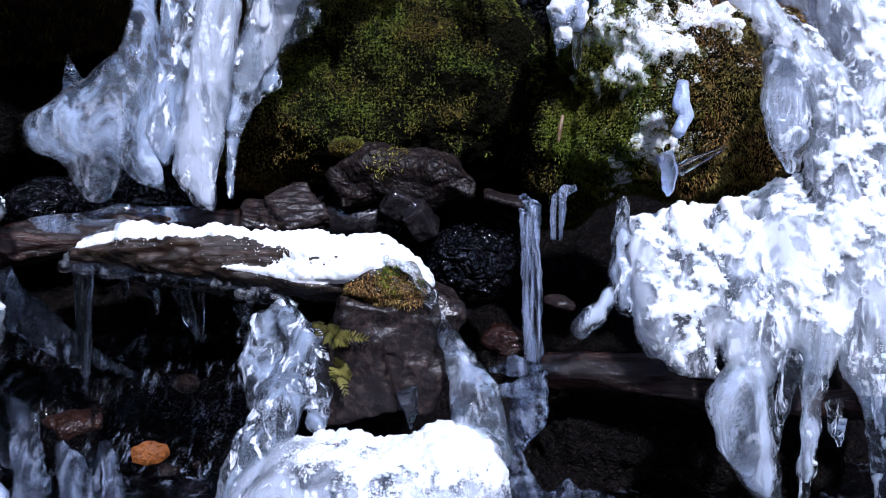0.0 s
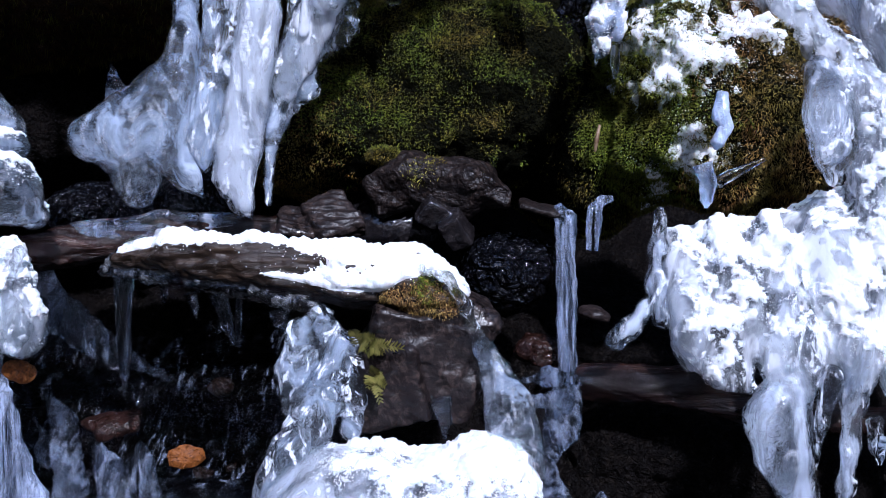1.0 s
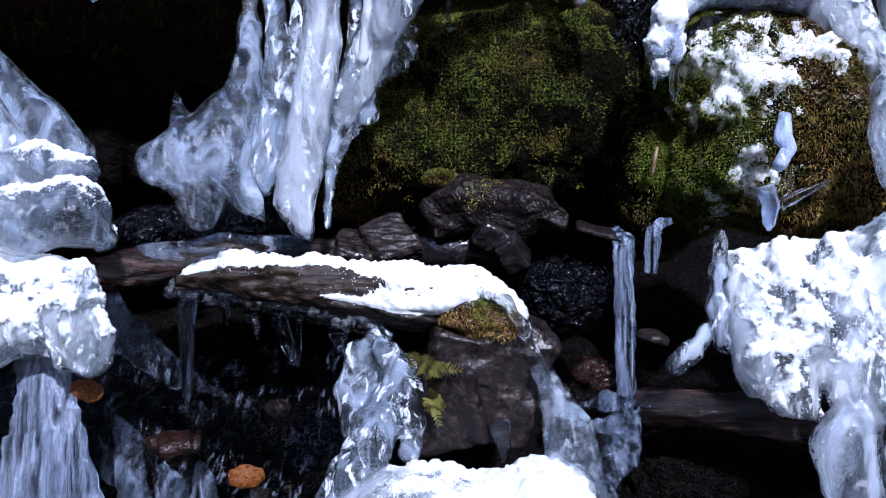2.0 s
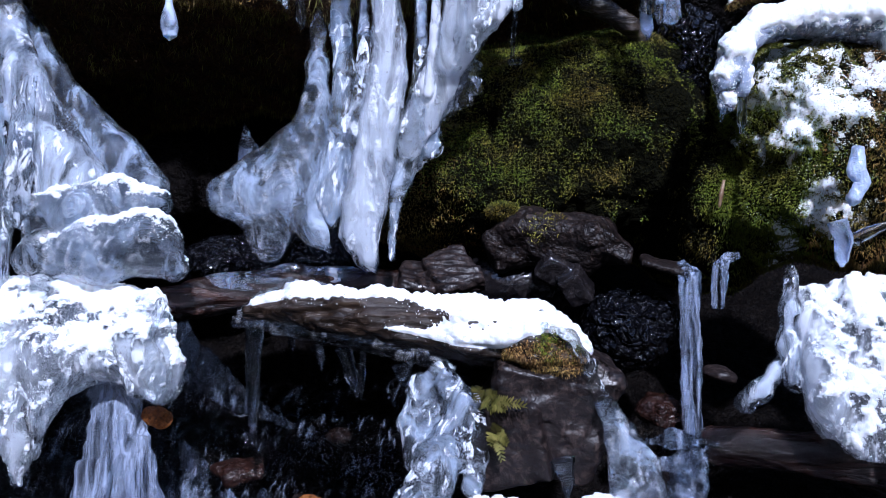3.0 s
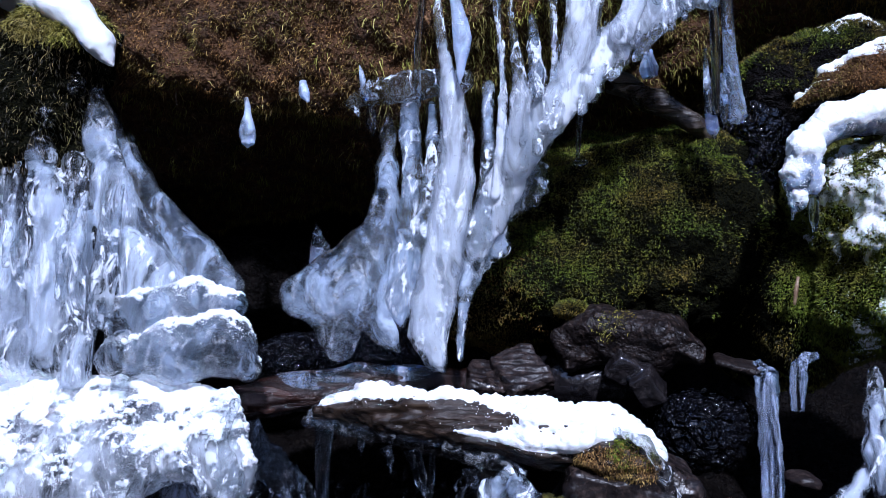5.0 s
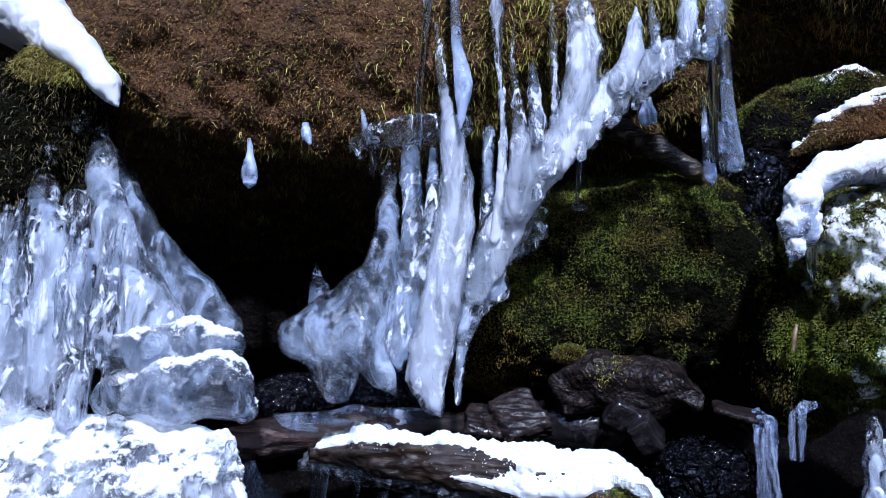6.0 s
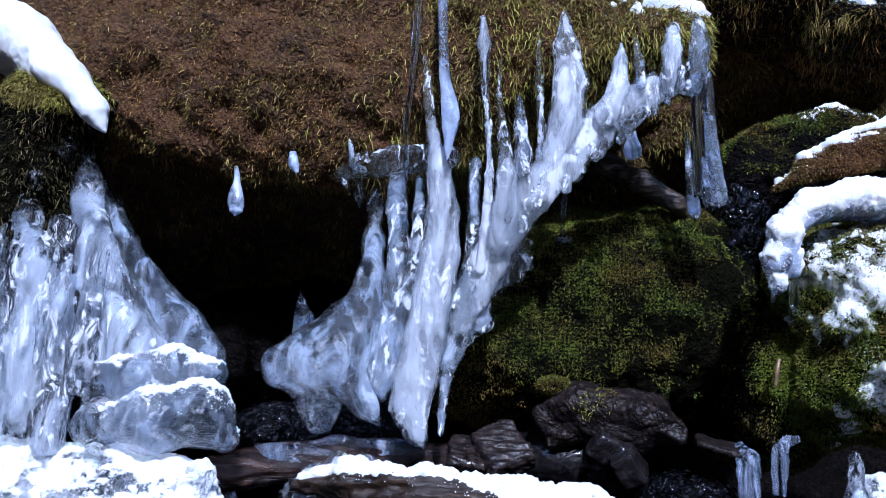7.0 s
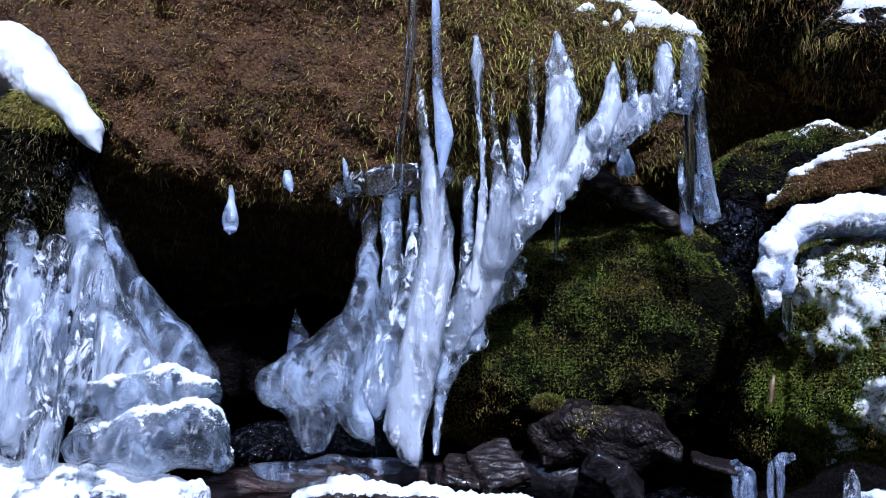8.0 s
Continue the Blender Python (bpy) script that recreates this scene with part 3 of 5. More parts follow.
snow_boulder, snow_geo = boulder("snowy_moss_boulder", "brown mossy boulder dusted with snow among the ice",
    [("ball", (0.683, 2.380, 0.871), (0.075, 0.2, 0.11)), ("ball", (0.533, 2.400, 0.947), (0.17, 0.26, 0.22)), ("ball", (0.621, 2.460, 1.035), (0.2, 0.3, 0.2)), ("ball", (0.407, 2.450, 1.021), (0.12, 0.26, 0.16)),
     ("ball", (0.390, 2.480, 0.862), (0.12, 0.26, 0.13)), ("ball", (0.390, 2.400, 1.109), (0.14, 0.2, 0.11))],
    0.007, SHADED_MOSS_BED, ((0.03, 8, (1, 1, 1)), (0.012, 26, (1, 1, 1)), (0.004, 70, (1, 1, 1))), 0.05, 6)
BROWN_SIDE = (0.479, 2.150, 0.913)[0]
part("moss", tufts(snow_geo, 60000, 0.011, 0.0016, 0.4, lambda v, n: 0.5 + 8 * (v[:, 0] - BROWN_SIDE), 15, 0.7, 0.8), BROWN_MOSS, snow_boulder, "brown hanging moss")
part("green_moss", tufts(snow_geo, 70000, 0.008, 0.0018, 0.2, lambda v, n: 0.3 - 8 * (v[:, 0] - BROWN_SIDE), 16, 0.6), BRIGHT_MOSS, snow_boulder, "vivid green moss")
SNOWY = ((0.383, 2.200, 1.078), (0.1, 0.085)), ((0.407, 2.200, 0.975), (0.05, 0.03)), ((0.420, 2.200, 0.861), (0.055, 0.05)), ((0.509, 2.200, 1.111), (0.12, 0.04)), ((0.386, 2.200, 0.780), (0.025, 0.05))
snow_layer(snow_boulder, snow_geo, 0.004, lambda v, n: np.max([1 - np.hypot((v[:, 0] - c[0]) / r[0], (v[:, 2] - c[2]) / r[1]) for c, r in SNOWY], 0) + 0.35 * n[:, 2] + 0.75 * fbm(v, 38, 4, 77) - 0.1, 0.002, 8, 0.6, 0.003, 14000, label="patches of grainy snow")

moss_wall, wall_geo = boulder("dark_mossy_rock", "damp rock face with deep green moss, bed darkened for shade",
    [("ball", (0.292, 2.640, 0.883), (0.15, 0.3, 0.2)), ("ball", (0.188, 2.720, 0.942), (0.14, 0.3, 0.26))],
    0.009, SHADED_MOSS_BED, ((0.025, 7, (1, 1, 1)), (0.01, 24, (1, 1, 1))), 0.06, 61)
# Sparse towards the left, so the black bed gives that side its shade.
part("moss", tufts(wall_geo, 50000, 0.007, 0.0015, 0.5, lambda v, n: np.maximum(0.5 + 4 * (v[:, 0] - (0.294, 2.350, 0.934)[0]), 0.06), 17, 0.5), GREEN_MOSS, moss_wall, "deep green moss")
part("bright_moss", tufts(wall_geo, 22000, 0.008, 0.0016, 0.4, within((0.328, 2.300, 0.898), (0.1, 0.3, 0.12), lambda v, n: 1.0 + 0 * v[:, 0]), 27, 0.5), BRIGHT_MOSS, moss_wall, "fresh green moss")


# ---- ice bodies ----
def curtain():
    t = thing("ice_curtain", "tall fused curtain of bluish icicles hanging from a boulder", "ice")
    f = Form(0.03)
    f.limb(((-0.591, 2.160, 1.276), 0.0077), ((-0.587, 2.150, 1.229), 0.0099), ((-0.582, 2.130, 1.150), 0.0176), ((-0.583, 2.120, 1.063), 0.0308), ((-0.601, 2.110, 0.984), 0.0462), ((-0.627, 2.100, 0.907), 0.0594), flat=0.7)
    f.limb(((-0.629, 2.110, 0.972), 0.044), ((-0.703, 2.100, 0.924), 0.0374), ((-0.763, 2.090, 0.891), 0.033), flat=0.7)
    f.limb(((-0.630, 2.100, 0.907), 0.055), ((-0.718, 2.090, 0.882), 0.0506), ((-0.760, 2.090, 0.872), 0.0374), flat=0.7)
    f.limb(((-0.688, 2.090, 0.850), 0.0462), ((-0.675, 2.100, 0.796), 0.0374), ((-0.674, 2.100, 0.772), 0.0264), flat=0.6)
    f.limb(((-0.610, 2.090, 0.860), 0.0462), ((-0.570, 2.090, 0.804), 0.0242), ((-0.540, 2.090, 0.766), 0.0055), flat=0.7)
    ice_part("foot", f, 0.003, ((0.004, 16, (1, 1, 0.6)), (0.0014, 95, (0.45, 1, 1.3))), 5, t, "smooth rippled blue ice", RIPPLED_ICE, FAINT_CORE, depth=0.008, gap=0.011, scale=16)
    # the upright icicles
    def upright(name, label, *rows, flat=0.75, skin_material=None, core_material=None, depth=0.005, gap=0.004):
        f = Form(0.01).limb(*rows, flat=flat)
        ice_part(name, f, 0.0028, ((0.004, 18, (1, 1, 0.3)), (0.001, 90, (0.6, 1, 1.2))), len(label), t, label, skin_material, core_material, depth=depth, gap=gap)

    upright("icicle", "milky narrow icicle", ((-0.543, 2.160, 1.294), 0.022), ((-0.535, 2.140, 1.225), 0.0242), ((-0.525, 2.130, 1.149), 0.0242), ((-0.529, 2.120, 1.062), 0.0264), ((-0.536, 2.110, 0.955), 0.0352), ((-0.543, 2.100, 0.873), 0.0352), ((-0.542, 2.100, 0.827), 0.0154), core_material=FAINT_CORE)
    upright("icicle", "thin clear icicle", ((-0.493, 2.160, 1.292), 0.0132), ((-0.487, 2.140, 1.211), 0.0154), ((-0.482, 2.120, 1.122), 0.0187), ((-0.492, 2.110, 1.025), 0.0242), ((-0.509, 2.110, 0.920), 0.0264), core_material=FAINT_CORE)
    upright("icicle", "long milky icicle with a glassy tip", ((-0.461, 2.050, 1.529), 0.0055), ((-0.451, 2.050, 1.430), 0.0088), ((-0.440, 2.060, 1.359), 0.0132), ((-0.427, 2.070, 1.283), 0.0242), ((-0.418, 2.080, 1.196), 0.0352), ((-0.422, 2.080, 1.114), 0.0407),
           ((-0.437, 2.080, 1.021), 0.0429), ((-0.451, 2.080, 0.941), 0.0462), ((-0.468, 2.080, 0.862), 0.0473), ((-0.474, 2.080, 0.806), 0.0407), ((-0.458, 2.080, 0.754), 0.0242), ((-0.444, 2.080, 0.726), 0.0066))
    upright("icicle", "dark clear icicle", ((-0.368, 2.150, 1.324), 0.0165), ((-0.367, 2.140, 1.269), 0.0132), ((-0.361, 2.120, 1.167), 0.0165), ((-0.363, 2.120, 1.084), 0.022), ((-0.382, 2.110, 1.001), 0.033), ((-0.398, 2.110, 0.921), 0.0264), ((-0.409, 2.100, 0.863), 0.0132), ((-0.415, 2.100, 0.791), 0.0088), ((-0.415, 2.100, 0.756), 0.0088), skin_material=CRUMPLED_ICE, core_material=FAINT_CORE)
    upright("icicle", "long tapering icicle down over moss", ((-0.340, 2.060, 1.611), 0.0099), ((-0.338, 2.060, 1.555), 0.0143), ((-0.334, 2.060, 1.480), 0.0066), ((-0.326, 2.060, 1.377), 0.0077), ((-0.324, 2.070, 1.273), 0.011), ((-0.331, 2.090, 1.160), 0.0154), ((-0.343, 2.100, 1.081), 0.0154))
    upright("icicle", "milky icicle with a thin neck", ((-0.300, 2.060, 1.533), 0.0044), ((-0.304, 2.060, 1.448), 0.0066), ((-0.294, 2.060, 1.352), 0.011), ((-0.287, 2.070, 1.271), 0.022), ((-0.292, 2.080, 1.204), 0.0286), ((-0.306, 2.090, 1.136), 0.0286))
    upright("icicle", "blunt clear icicle", ((-0.266, 2.080, 1.441), 0.0044), ((-0.260, 2.070, 1.377), 0.0099), ((-0.253, 2.070, 1.317), 0.0154), ((-0.253, 2.070, 1.279), 0.0132), skin_material=CRUMPLED_ICE, core_material=FAINT_CORE)
    upright("icicle", "thin clear icicle", ((-0.225, 2.070, 1.568), 0.0044), ((-0.222, 2.070, 1.470), 0.0055), ((-0.220, 2.080, 1.378), 0.0066), ((-0.223, 2.080, 1.295), 0.0088))
    # broad lobes that run down into the fringe
    upright("lobe", "broad milky lobe", ((-0.174, 2.120, 1.637), 0.011), ((-0.170, 2.100, 1.552), 0.0286), ((-0.161, 2.090, 1.474), 0.0374), ((-0.170, 2.090, 1.390), 0.0374), ((-0.196, 2.090, 1.297), 0.033), flat=0.5)
    upright("lobe", "white lobe", ((-0.057, 2.120, 1.564), 0.0055), ((-0.059, 2.100, 1.513), 0.0165), ((-0.064, 2.090, 1.455), 0.0231), ((-0.088, 2.080, 1.394), 0.0264), flat=0.6, depth=0.003, gap=0.002)
    upright("lobe", "clear thin lobe", ((-0.031, 2.110, 1.570), 0.0044), ((-0.023, 2.100, 1.510), 0.0099), ((-0.020, 2.090, 1.458), 0.0121), flat=0.6)
    upright("lobe", "blunt milky lobe", ((0.047, 2.120, 1.588), 0.0154), ((0.045, 2.110, 1.539), 0.022), ((0.040, 2.100, 1.476), 0.0198), ((0.035, 2.100, 1.446), 0.0132), flat=0.6)
    upright("lobe", "clear knobbly lobe", ((0.094, 2.120, 1.601), 0.0088), ((0.100, 2.120, 1.551), 0.0176), ((0.091, 2.110, 1.494), 0.0165), ((0.081, 2.110, 1.451), 0.0132), flat=0.7, skin_material=CRUMPLED_ICE, core_material=FAINT_CORE)
    # slanting fringe of crumpled clear ice frozen to the boulder's end
    f = Form(0.012)
    f.limb(((0.080, 2.120, 1.466), 0.0176), ((0.007, 2.120, 1.457), 0.0308), ((-0.055, 2.110, 1.426), 0.0374), ((-0.117, 2.100, 1.373), 0.0418), ((-0.173, 2.090, 1.301), 0.0418),
           ((-0.230, 2.090, 1.245), 0.044), ((-0.283, 2.100, 1.185), 0.0484), ((-0.324, 2.110, 1.105), 0.044), ((-0.363, 2.120, 1.031), 0.0374), ((-0.389, 2.120, 0.973), 0.0286), flat=0.32)
    rng = random.Random(31)
    top_a, top_b = Vector((-0.297, 2.110, 1.343)), Vector((0.071, 2.130, 1.534))
    end_a, end_b = Vector((-0.320, 2.080, 1.112)), Vector((0.070, 2.100, 1.444))
    for i in range(22):
        u = (i + rng.uniform(0.1, 0.9)) / 22
        a, b = top_a.lerp(top_b, u), end_a.lerp(end_b, u)
        a = a + Vector((0, 0.02, rng.uniform(-0.08, 0.03)))
        b = b + Vector((rng.uniform(-0.008, 0.008), rng.uniform(-0.02, 0.01), rng.uniform(-0.01, 0.03)))
        w = rng.uniform(0.004, 0.012)
        f.limb((a, 0.003), (a.lerp(b, 0.35) + Vector((rng.uniform(-0.004, 0.004), -0.012, 0)), w * 0.6), (a.lerp(b, 0.7) + Vector((0, -0.012, 0)), w), (b, w * 1.1), flat=0.8)
    g = ice_part("fringe", f, 0.003, ((0.006, 26, (1, 1, 0.45)), (0.003, 70, (0.8, 1, 0.8))), 1, t, "crumpled glassy fringe of fused icicles", CRUMPLED_ICE, None, depth=0.005, gap=0.009, scale=22)
    # thin ragged sheet behind the fringe, with a scalloped rim
    f = Form(0.008)
    rim = [Vector(p) for p in ((-0.250, 2.150, 1.152), (-0.254, 2.150, 1.093), (-0.301, 2.150, 1.064), (-0.330, 2.150, 1.035), (-0.333, 2.140, 0.975), (-0.363, 2.140, 0.948), (-0.402, 2.130, 0.910))]
    spine = [Vector(p) for p in ((-0.288, 2.140, 1.169), (-0.300, 2.140, 1.122), (-0.329, 2.140, 1.092), (-0.352, 2.140, 1.051), (-0.362, 2.130, 1.003), (-0.385, 2.130, 0.968), (-0.412, 2.120, 0.944))]
    for i in range(60):
        u = 6 * i / 60
        p = rim[int(u)].lerp(rim[int(u) + 1], u % 1) + Vector((rng.uniform(-0.008, 0.006), rng.uniform(-0.01, 0.01), rng.uniform(-0.01, 0.008)))
        s = spine[int(u)].lerp(spine[int(u) + 1], u % 1)
        f.limb((s, 0.012), (p, rng.uniform(0.006, 0.012)), flat=0.5)
    ice_part("sheet", f, 0.003, ((0.003, 30, (1, 1, 1)), (0.002, 80, (1, 1, 1))), 2, t, "thin frosted sheet with a scalloped rim", CRUMPLED_ICE, FAINT_CORE, depth=0.004, gap=0.004, scale=20)
    return t, g


curtain_thing, curtain_geo = curtain()


def left_column():
    t = thing("ice_column", "broad stepped column of blue ice with snow on its ledges", "ice")
    f = Form(0.03)
    f.limb(((-1.338, 2.160, 1.389), 0.026), ((-1.242, 2.140, 1.227), 0.034), ((-1.125, 2.110, 1.074), 0.04), ((-0.990, 2.080, 0.953), 0.05), ((-0.916, 2.070, 0.893), 0.042), flat=0.5)
    ice_part("veil", f, 0.0035, ((0.003, 18, (1, 1, 0.4)), (0.001, 90, (0.6, 1, 1))), 14, t, "smooth dark blue ice", SMOOTH_ICE, FAINT_CORE, depth=0.012, gap=0.006)
    f = Form(0.016)
    f.limb(((-1.369, 2.030, 1.179), 0.03), ((-1.307, 2.000, 1.072), 0.055), ((-1.293, 1.990, 0.924), 0.06), ((-1.255, 1.980, 0.762), 0.06), flat=0.8)
    f.limb(((-1.289, 2.040, 1.180), 0.025), ((-1.242, 2.010, 1.048), 0.03), ((-1.204, 1.980, 0.832), 0.04), ((-1.192, 1.950, 0.720), 0.035), flat=0.8)
    f.limb(((-1.445, 2.020, 1.153), 0.05), ((-1.433, 2.000, 0.997), 0.075), ((-1.373, 1.960, 0.758), 0.09), flat=0.7)
    f.limb(((-1.246, 2.070, 1.238), 0.04), ((-1.188, 2.040, 1.115), 0.05), ((-1.140, 2.030, 1.002), 0.062), ((-1.068, 2.010, 0.905), 0.07), ((-1.013, 2.000, 0.814), 0.075), flat=0.7)
    f.limb(((-1.205, 2.060, 1.150), 0.02), ((-1.100, 2.040, 1.005), 0.026), ((-1.020, 2.030, 0.915), 0.028), flat=0.7)
    rng = random.Random(7)
    rib_a, rib_b = Vector((-1.421, 1.960, 1.153)), Vector((-1.106, 1.980, 1.068))
    for i in range(13):
        u = (i + rng.random()) / 13
        a = rib_a.lerp(rib_b, u) + Vector((0, 0, rng.uniform(-0.03, 0.04)))
        ln, w = rng.uniform(0.2, 0.4), rng.uniform(0.008, 0.016)
        f.limb((a, w * 0.4), (a + Vector((rng.uniform(-0.008, 0.008), -0.025, -ln * 0.5)), w), (a + Vector((rng.uniform(-0.01, 0.01), -0.035, -ln)), w * 0.7), flat=0.9)
    ice_part("fluted_ice", f, 0.0035, ((0.004, 20, (1, 1, 0.3)), (0.0015, 60, (1, 1, 0.6))), 12, t, "fluted pale ice", SKIN_ICE, FLUTED_CORE, depth=0.012, gap=0.024, scale=20)
    f = Form(0.02)
    f.limb(((-1.133, 1.980, 0.845), 0.03), ((-1.035, 1.970, 0.847), 0.04), ((-0.948, 1.990, 0.866), 0.045), ((-0.870, 2.020, 0.863), 0.028), flat=0.9)
    f.limb(((-1.113, 1.970, 0.750), 0.04), ((-0.963, 1.950, 0.763), 0.06), ((-0.872, 1.980, 0.778), 0.06), ((-0.827, 2.000, 0.732), 0.028), flat=0.9)
    f.limb(((-1.097, 1.950, 0.834), 0.02), ((-1.073, 1.940, 0.747), 0.024), ((-1.072, 1.930, 0.651), 0.02), flat=0.8)
    steps = ice_part("steps", f, 0.004, ((0.005, 18, (1, 1, 0.7)), (0.0015, 70, (1, 1, 1))), 15, t, "rounded steps of clear blue ice", RIPPLED_ICE, FAINT_CORE, depth=0.01, gap=0.016, scale=14)
    snow_layer(t, steps, 0.003, up(0.8, 0.5), 0.002, 3, 0.8, 0.0025, 3500, "line of snow on a ledge")
    f = Form(0.045)
    f.limb(((-1.439, 2.000, 0.645), 0.08), ((-1.215, 1.990, 0.632), 0.07), ((-1.030, 1.980, 0.644), 0.055), ((-0.865, 1.980, 0.664), 0.03), flat=0.9)
    f.limb(((-1.391, 1.950, 0.569), 0.085), ((-1.175, 1.940, 0.571), 0.075), ((-1.015, 1.940, 0.601), 0.058), ((-0.848, 1.950, 0.613), 0.036), flat=0.9)
    f.limb(((-1.343, 1.900, 0.493), 0.08), ((-1.155, 1.900, 0.512), 0.065), ((-1.011, 1.900, 0.560), 0.046), ((-0.848, 1.920, 0.568), 0.042), ((-0.810, 1.910, 0.513), 0.022), flat=0.9)
    f.limb(((-0.837, 1.900, 0.561), 0.04), ((-0.859, 1.900, 0.513), 0.012), flat=0.8)
    f.limb(((-0.802, 1.920, 0.591), 0.012), ((-0.783, 1.910, 0.551), 0.014), ((-0.802, 1.910, 0.503), 0.01), flat=0.8)
    f.limb(((-0.986, 1.880, 0.553), 0.02), ((-1.019, 1.880, 0.473), 0.015), ((-1.039, 1.880, 0.388), 0.006))
    f.limb(((-1.103, 1.880, 0.501), 0.03), ((-1.083, 1.880, 0.407), 0.02), ((-1.076, 1.880, 0.333), 0.01))
    f.limb(((-0.952, 1.890, 0.558), 0.016), ((-0.963, 1.890, 0.521), 0.005))
    f.limb(((-0.906, 1.900, 0.558), 0.014), ((-0.915, 1.900, 0.535), 0.005))
    rim = Form(0.008).limb(((-0.983, 1.860, 0.489), 0.0066), ((-0.953, 1.860, 0.527), 0.0066), ((-0.933, 1.870, 0.545), 0.0066), ((-0.898, 1.870, 0.563), 0.0066), ((-0.862, 1.870, 0.548), 0.0066), ((-0.843, 1.870, 0.516), 0.0088), flat=0.8)
    rim.limb(((-0.963, 1.860, 0.547), 0.0099), ((-0.983, 1.860, 0.499), 0.0121), ((-1.012, 1.860, 0.457), 0.011), ((-1.023, 1.860, 0.406), 0.0077), ((-1.025, 1.860, 0.396), 0.0044))
    rim.limb(((-0.812, 1.880, 0.601), 0.0066), ((-0.798, 1.870, 0.577), 0.0132), ((-0.781, 1.870, 0.542), 0.0176), ((-0.799, 1.870, 0.510), 0.0132), ((-0.819, 1.870, 0.517), 0.0099)).limb(((-0.820, 1.870, 0.555), 0.0132), ((-0.794, 1.860, 0.536), 0.0154)).limb(((-0.811, 1.920, 0.671), 0.0099), ((-0.810, 1.900, 0.645), 0.0066), ((-0.811, 1.880, 0.601), 0.0066))
    part("beaded_rim", rim.grow(0.003, ((0.003, 30, (1, 1, 1)), (0.002, 90, (1, 1, 1))), 17), SKIN_ICE, t, "clear beaded rim of ice")
    apron = ice_part("apron", f, 0.0042, ((0.008, 16, (1, 1, 1)), (0.004, 45, (1, 1, 1))), 16, t, "sloping apron of rough ice", CRUMPLED_ICE, None, depth=0.005, gap=0.012, scale=22)
    snow_layer(t, apron, 0.004, lambda v, n: 1.5 * (n[:, 2] - 0.5) + 0.6 * fbm(v, 12, 3, 44), 0.002, 33, 0.9, 0.003, 9000, "grainy snow on the apron")
    return t


column_thing = left_column()


def right_mass():
    t = thing("ice_cascade", "frozen cascade of milky ice heaped with snow over rock", "ice")
    f = Form(0.016)
    f.limb(((0.393, 2.140, 0.690), 0.022), ((0.394, 2.110, 0.636), 0.0418), ((0.408, 2.080, 0.572), 0.055), ((0.428, 2.050, 0.511), 0.066), ((0.460, 2.030, 0.455), 0.0418), ((0.489, 2.020, 0.418), 0.0154), flat=0.7)
    f.limb(((0.465, 2.130, 0.703), 0.0264), ((0.470, 2.090, 0.636), 0.0418), ((0.484, 2.060, 0.563), 0.0528), ((0.502, 2.040, 0.501), 0.0418), flat=0.7)
    f.limb(((0.560, 2.130, 0.706), 0.0308), ((0.574, 2.090, 0.647), 0.0484), ((0.577, 2.050, 0.553), 0.055), ((0.582, 2.020, 0.483), 0.0594), ((0.566, 2.010, 0.427), 0.0462), flat=0.7)
    f.limb(((0.669, 2.140, 0.738), 0.0396), ((0.666, 2.090, 0.668), 0.066), ((0.678, 2.050, 0.574), 0.0726), ((0.682, 2.020, 0.493), 0.0572), ((0.681, 2.000, 0.444), 0.033), flat=0.7)
    f.limb(((0.761, 2.150, 0.855), 0.055), ((0.777, 2.110, 0.765), 0.0682), ((0.782, 2.070, 0.636), 0.0836), ((0.786, 2.040, 0.521), 0.0748), ((0.797, 2.020, 0.428), 0.0528), ((0.797, 2.010, 0.377), 0.0396), flat=0.7)
    f.limb(((0.602, 2.240, 1.188), 0.066), ((0.647, 2.200, 1.098), 0.0396), ((0.692, 2.170, 1.042), 0.044), ((0.747, 2.150, 0.966), 0.0528), ((0.766, 2.140, 0.888), 0.055), flat=0.8)
    f.limb(((0.775, 2.260, 1.203), 0.088), ((0.865, 2.200, 1.074), 0.0726), ((0.853, 2.160, 0.956), 0.055), ((0.857, 2.130, 0.842), 0.055), flat=0.7)
    f.limb(((0.956, 2.200, 1.096), 0.11), ((0.953, 2.140, 0.798), 0.121), ((0.927, 2.080, 0.514), 0.121), flat=0.7)
    f.limb(((0.375, 2.160, 0.680), 0.0286), ((0.468, 2.160, 0.688), 0.0352), ((0.570, 2.160, 0.699), 0.0374), ((0.683, 2.160, 0.727), 0.0418), ((0.762, 2.160, 0.766), 0.055), flat=0.7)
    f.limb(((0.407, 2.140, 0.611), 0.055), ((0.513, 2.120, 0.601), 0.066), ((0.613, 2.120, 0.611), 0.077), ((0.735, 2.120, 0.621), 0.088), flat=0.7)
    f.limb(((0.535, 2.020, 0.499), 0.0176), ((0.531, 2.010, 0.456), 0.0187), flat=0.8)
    g = ice_part("body", f, 0.0042, ((0.009, 18, (1, 1, 0.6)), (0.004, 60, (1, 1, 0.7))), 22, t, "milky frosted ice", FROSTED_ICE, None, depth=0.004, gap=0.005, scale=14)

    def tip(name, label, skin_material, *rows, depth=0.01):
        f = Form(0.02).limb(*rows, flat=0.8)
        ice_part(name, f, 0.0034, ((0.005, 22, (1, 1, 0.5)), (0.002, 70, (1, 1, 0.7))), 23, t, label, skin_material, FLUTED_CORE, depth=depth, gap=0.01, scale=18)

